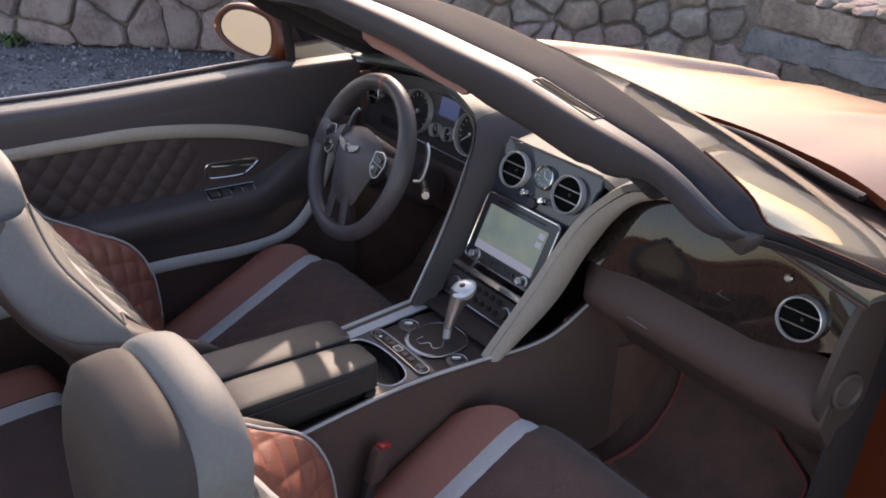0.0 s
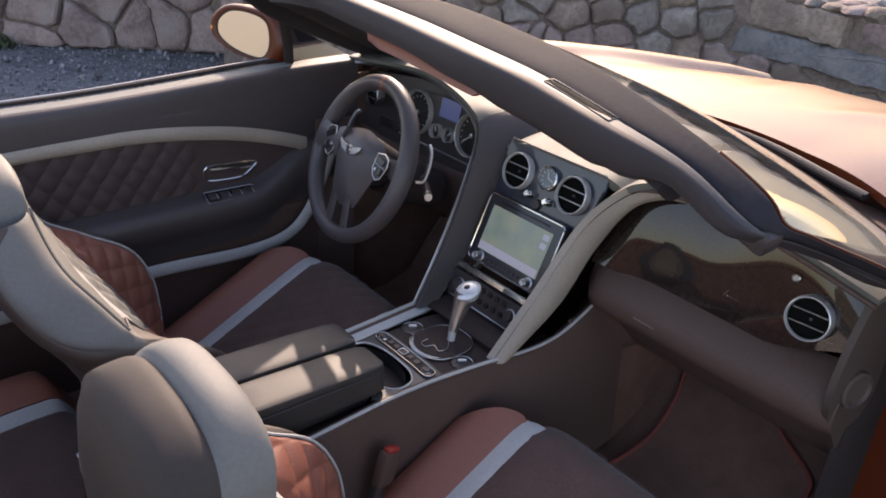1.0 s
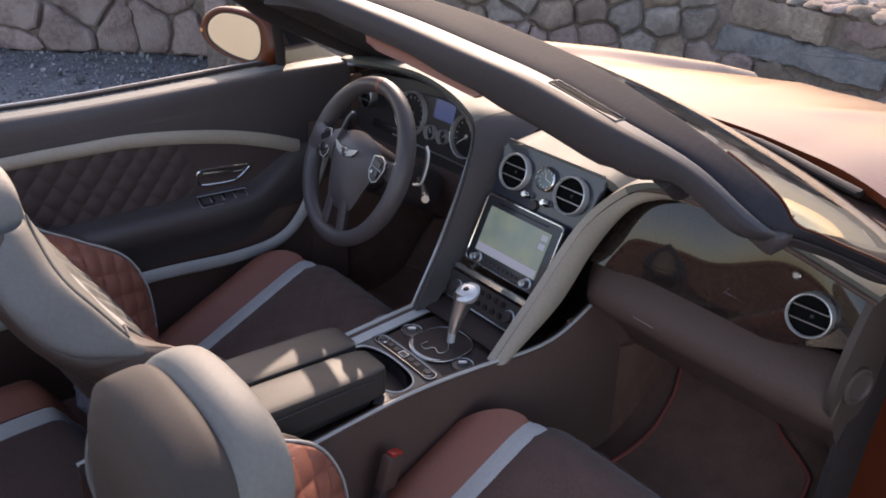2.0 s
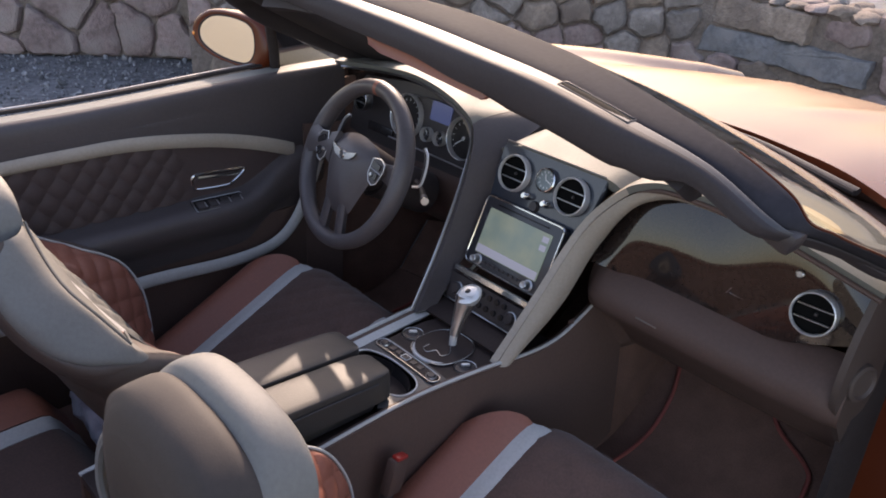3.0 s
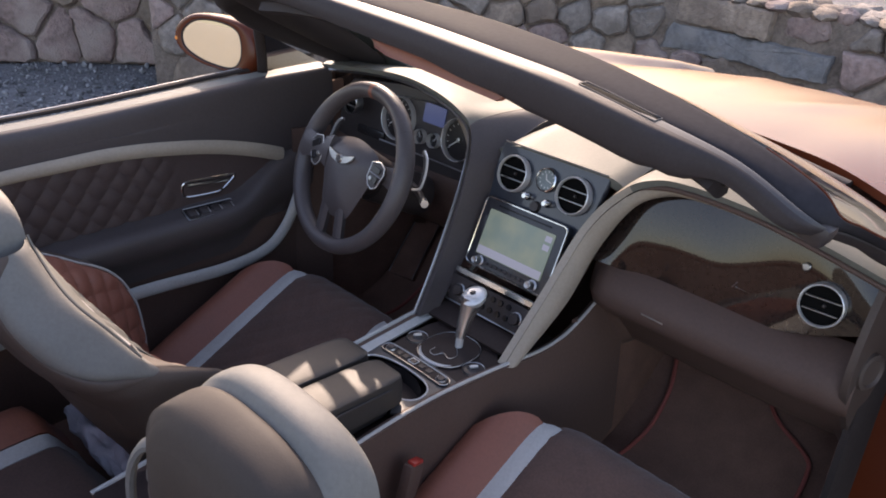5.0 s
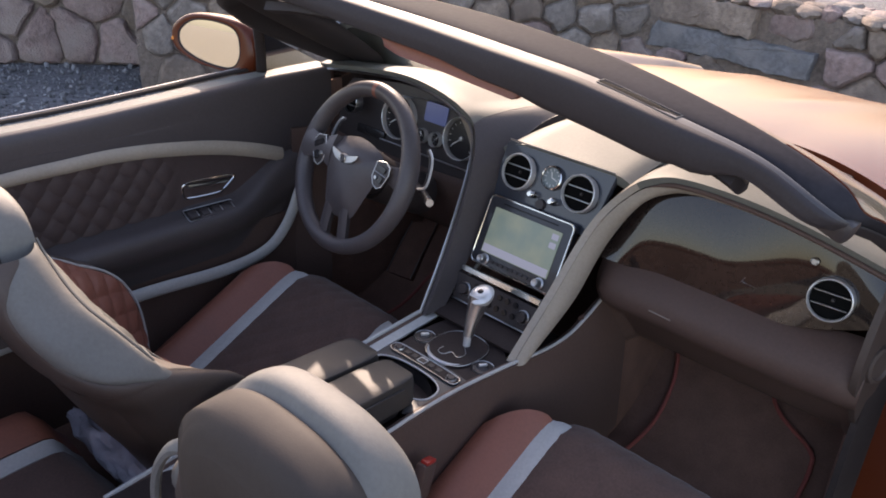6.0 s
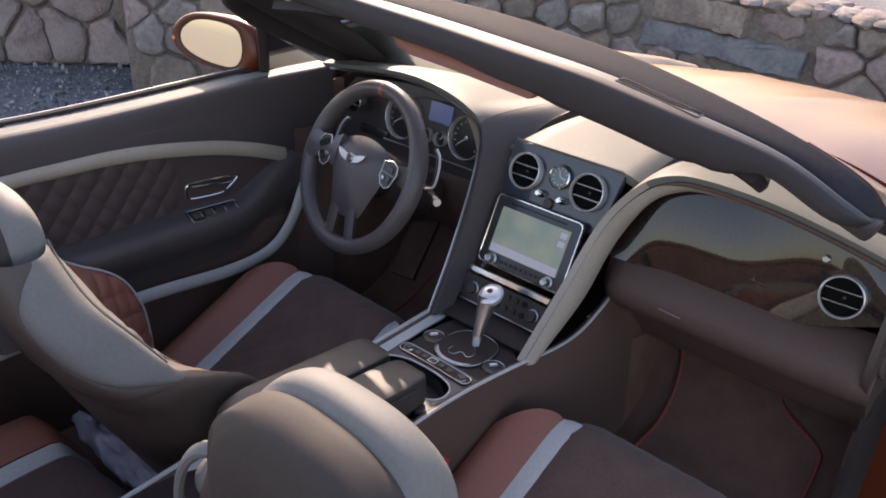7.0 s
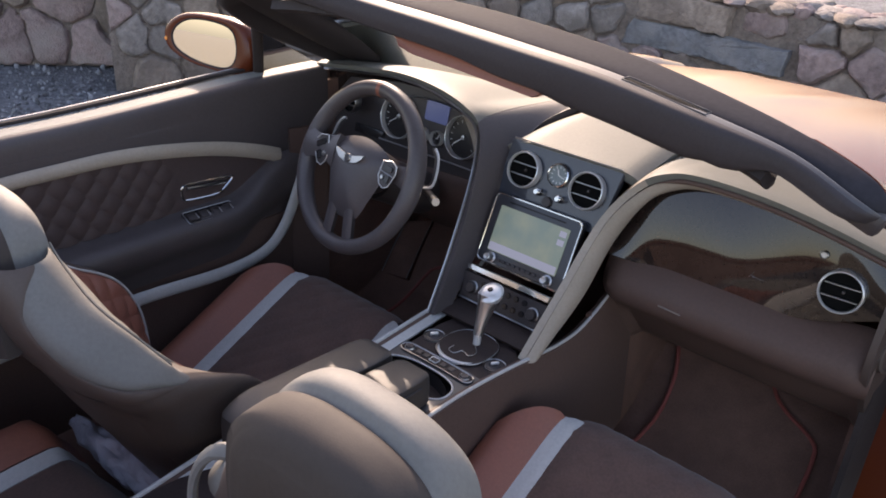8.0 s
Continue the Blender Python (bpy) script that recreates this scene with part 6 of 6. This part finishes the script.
def seats():
    driver = front_seat("dark suede and orange leather front seat with cream shoulders", 0.048, -0.018)
    driver.location = (-X_SEAT, -0.5, 0.40)
    passenger = front_seat("dark suede and orange leather front seat with raised cream headrest")
    passenger.location = (X_SEAT + 0.016, -0.5, 0.40)
    # belt guide loop at the passenger seat's shoulder
    m = pose(0.205, -0.985, 0.988, 0, 0, 0) @ Matrix.Diagonal((0.9, 0.9, 0.88, 1))
    o = spline([(0.010, 0.010, 0.055), (0.060, 0.03, 0.050), (0.085, 0.04, 0.0), (0.060, 0.02, -0.060), (0.020, -0.01, -0.085), (-0.015, -0.015, -0.05), (-0.020, -0.005, 0.010)], True)
    gl = part("belt_guide", ring_frame([m @ o(i / 40) for i in range(40)], 0.010, flat=0.6), M_CREAM, None)
    tagged(gl, "cream leather belt guide loop on the seat shoulder", "belt guide")
    # buckle
    bk = thing("belt_buckle", (0.165, -0.62, 0.60), "black belt buckle with a red release button", "belt buckle")
    part("buckle_body", rbox((0.158, -0.517, 0.660), (0.022, 0.040, 0.070), 0.006, (-18, 0, 10)), M_DARK, bk)
    part("buckle_button", rbox((0.158, -0.505, 0.695), (0.017, 0.028, 0.008), 0.003, (-18, 0, 10)), M_RED, bk, "red release button")
    part("buckle_stem", rbox((0.158, -0.542, 0.590), (0.016, 0.025, 0.10), 0.004, (-18, 0, 10)), M_SATIN, bk)


def rear_seat():
    rs = thing("rear_seat", (-0.4, -1.25, 0.45), "orange and charcoal rear seat with pale piping strips", "rear seat")
    for cx in (-0.29, 0.36):
        def z_at(x, y):
            a = abs(x)
            return (0.572 if cx < 0 else 0.545) + 0.05 * smooth01(0.15, 0.23, a) - 0.10 * smooth01(0.25, 0.31, a) - 0.08 * smooth01(-0.92, -0.85, y) ** 1.5 - 0.03 * smooth01(-0.95, -1.3, y)
        def rc(a0, a1, n):
            a0, a1 = min(a0, a1), max(a0, a1)
            return patch(lambda u, v: (cx + a0 + (a1 - a0) * v, (-0.830 if cx < 0 else -0.855) - 0.47 * u - 0.04 * ((a0 + (a1 - a0) * v) / 0.27) ** 2, z_at(a0 + (a1 - a0) * v, -0.855 - 0.47 * u)), 30, n, thick=0.02)
        part("rear_insert", rc(-0.15, 0.15, 20), M_SUEDE, rs)
        for s in (1, -1):
            part("rear_strip", rc(s * 0.152, s * 0.180, 5), M_GREY, rs, "pale grey strip")
            part("rear_bolster", rc(s * 0.182, s * 0.285, 12), M_ORANGE, rs, "burnt orange rear bolster")
        part("rear_base", rbox((cx, -1.11, 0.43), (0.52, 0.44, 0.06), 0.02), M_DARK, rs)
        def rb(u, v):
            x = (2 * v - 1) * 0.27
            return cx + x, -1.34 - 0.18 * u - 0.03 * (1 - (x / 0.27) ** 2), 0.48 + 0.56 * u
        part("rear_backrest", patch(rb, 20, 20, thick=0.05), M_SUEDE, rs)
    part("rear_divider", rbox((0, -1.12, 0.52), (0.05, 0.50, 0.20), 0.015), M_DARK, rs)


def polythene():
    def f(u, v):
        a = 2 * math.pi * v
        c = Vector((-0.59 + 0.40 * u, -0.812 + 0.03 * u, 0.530 - 0.03 * u))
        r = 0.030 * math.sin(math.pi * min(max(u, 0.02), 0.98)) ** 0.35
        q = Vector((c[0] * 30, math.cos(a) * 2, math.sin(a) * 2))
        r *= 1 + 0.45 * noise.noise(q * 0.6) + 0.16 * noise.noise(q * 1.5)
        p = c + Vector((0.010 * noise.noise(q * 0.8), r * math.cos(a), r * math.sin(a)))
        return p[0], p[1], max(p[2], 0.408)
    ob = part("plastic_sheet", patch(f, 90, 40, wrap_v=True), M_PLASTIC, None, sharp=30)
    tagged(ob, "crumpled bluish white plastic sheet on the rear seat", "plastic sheet")


# ---- footwell, sills ----
def cabin_floor():
    def floor_z(y):
        return 0.40 + 0.24 * smooth01(0.10, 0.55, y)
    fl = part("cabin_floor", patch(lambda u, v: (-0.74 + 1.46 * u, -1.5 + 2.1 * v, floor_z(-1.5 + 2.1 * v)), 20, 60, thick=0.02), M_CARPET, None)
    tagged(fl, "dark carpeted cabin floor rising to the toe board", "floor", kind="structure")
    part("bulkhead", patch(lambda u, v: (-0.74 + 1.46 * u, 0.55 + 0.02 * v, 0.60 + 0.46 * v), 10, 6, thick=0.02), M_CARPET, fl)
    for s in (-1, 1):
        part("footwell_side", patch(lambda u, v: (-0.738 if s < 0 else 0.688, (-0.02 if s < 0 else 0.17) + (0.60 if s < 0 else 0.40) * u, 0.38 + (0.70 if s < 0 else 0.60) * v), 8, 8, thick=0.012), M_CARPET, fl)
    for s in (-1, 1):
        part("tunnel_side", patch(lambda u, v: (s * (0.165 - 0.015 * v), -0.05 + 0.62 * u, 0.39 + 0.40 * v), 10, 8, thick=0.012), M_CARPET, fl)
    part("rear_bulkhead", patch(lambda u, v: (-0.80 + 1.6 * u, -1.56 - 0.05 * v, 0.40 + 0.70 * v), 10, 6, thick=0.02), M_DARK, fl)
    for s, xa, xb in ((1, 0.18, 0.60), (-1, -0.60, -0.18)):
        mat = thing("floor_mat", ((xa + xb) / 2, 0.1, 0.41), "dark carpet floor mat edged with red piping", "floor mat", "floor mats")
        L_ = spline([(0.215, -0.20, 0), (0.228, 0.10, 0), (0.235, 0.20, 0), (0.226, 0.275, 0), (0.208, 0.322, 0), (0.185, 0.364, 0), (0.18, 0.39, 0)])
        R_ = spline([(0.585, -0.20, 0), (0.582, 0.10, 0), (0.579, 0.20, 0), (0.574, 0.255, 0), (0.556, 0.285, 0), (0.470, 0.320, 0), (0.43, 0.355, 0), (0.412, 0.39, 0)])
        if s < 0:
            L_, R_ = (lambda f: (lambda t: Vector((-f(t)[0], f(t)[1], 0))))(R_), (lambda f: (lambda t: Vector((-f(t)[0], f(t)[1], 0))))(L_)
        lift = lambda p: Vector((p[0], p[1], floor_z(p[1]) + 0.012))
        part("mat_carpet", patch(lambda u, v: lift(L_(v).lerp(R_(v), u)), 16, 30, thick=0.008), M_CARPET, mat)
        part("mat_piping", tube([lift(p) + Vector((0, 0, 0.003)) for p in along(L_, 40)], 0.0048, 6), M_CORD, mat, "red piping")
        part("mat_piping", tube([lift(p) + Vector((0, 0, 0.003)) for p in along(R_, 40)], 0.0048, 6), M_CORD, mat, "red piping")
    # footrest pad beside the door
    fr = thing("footrest", (-0.69, 0.26, 0.45), "dark carpeted footrest with bright metal edges in the footwell", "footrest")
    fa, fb = spline([(-0.716, 0.216, 0.455), (-0.724, 0.27, 0.515), (-0.728, 0.332, 0.585)]), spline([(-0.622, 0.226, 0.462), (-0.645, 0.30, 0.518), (-0.668, 0.386, 0.588)])
    part("rest_pad", patch(lambda u, v: fa(v).lerp(fb(v), u), 6, 10, thick=0.016), M_CARPET, fr)
    for f_ in (fa, fb):
        part("rest_edge", tube([p + Vector((0, -0.002, 0.003)) for p in along(f_, 10)], 0.0022, 6), M_STEEL, fr, "bright metal edge")
    # open passenger doorway: pillar, seal and sill
    dw = thing("door_aperture", (0.72, -0.1, 0.35), "dark sealed door opening with orange painted edge", "door opening")
    part("kick_panel", patch(lambda u, v: (0.650 + 0.01 * u, 0.12 + 0.33 * u, 0.38 + 0.60 * v), 10, 10, thick=0.012), M_CARPET, dw)
    part("pillar_face", patch(lambda u, v: (0.655 + 0.013 * u, 0.045 + 0.105 * u, 0.36 + 0.68 * v), 8, 12, thick=-0.012), M_SEAL, dw)
    part("pillar_seal", tube([(0.669, 0.145, z) for z in np.linspace(0.36, 1.05, 12)], 0.007, 8), M_SEAL, dw)
    part("pillar_paint", patch(lambda u, v: (0.673 + 0.28 * u, 0.160 + 0.03 * u, 0.34 + 0.68 * v), 12, 12, thick=-0.012), M_PAINT, dw, "burnt orange painted pillar")
    part("sill", patch(lambda u, v: (0.70 + 0.22 * u, -1.5 + 1.5 * v, 0.42 - 0.10 * u * u), 8, 12, thick=0.02), M_SATIN, dw)
    part("sill_plate", rbox((0.76, -0.60, 0.428), (0.07, 0.9, 0.01), 0.003), M_STEEL, dw)


def weed(at, seed):
    rng_ = random.Random(seed)
    w = thing("weed", at, "small green weed at the foot of the stone wall", "weed", "weeds")
    for k in range(46):
        a, l = rng_.uniform(0, 2 * math.pi), rng_.uniform(0.07, 0.17)
        o = Vector(at) + Vector((rng_.uniform(-0.09, 0.09), rng_.uniform(-0.09, 0.09), 0.0))
        d = Vector((math.cos(a), math.sin(a), 0)) * l * rng_.uniform(0.3, 0.8)
        side = Vector((-math.sin(a), math.cos(a), 0)) * rng_.uniform(0.008, 0.016)
        def blade(u, v):
            return o + d * u ** 1.4 + Vector((0, 0, l * (u - 0.35 * u * u))) + side * (2 * v - 1) * math.sin(math.pi * (0.12 + 0.86 * u))
        part("leaf", patch(blade, 5, 2), M_WEED, w)
    return w


weed((-6.02, 0.22, 0.0), 3)
build_bonnet()
rear_body()
build_windscreen()
dashboard()
instruments()
steering_wheel()
console()
driver_door()
seats()
rear_seat()
polythene()
cabin_floor()
gravel()

# walls last: one object for each stone
rng = random.Random(21)
rubble_wall("wall_west", [(-7.4, -1.3), (-6.1, 0.28), (-5.35, 1.28), (-4.4, 2.35)], lambda s: 1.25, 0.40, "rough rubble stone wall of large pinkish boulders", rng, joint=0.012, kinds=(0, 0, 0, 0, 1, 2), recess=0.010)
rubble_wall("wall_north", [(-4.42, 1.33), (-3.95, 2.2), (-3.35, 3.2), (-2.75, 3.95), (-2.1, 4.22), (-1.2, 4.24), (0.6, 4.24), (3.2, 4.24)], lambda s: 1.15 - 0.37 * smooth01(0.8, 3.0, s) - 0.03 * (s - 3) * (s > 3) * 0.2, 0.25,
            "low rubble stone wall with recessed mortar joints", rng, joint=0.009, blocks=((3.75, 4.98, 0.38, 0.55, 3), (3.80, 4.55, 0.575, 0.765, 2)), kinds=(0, 0, 1, 1, 2, 2, 2), cap=0.05)
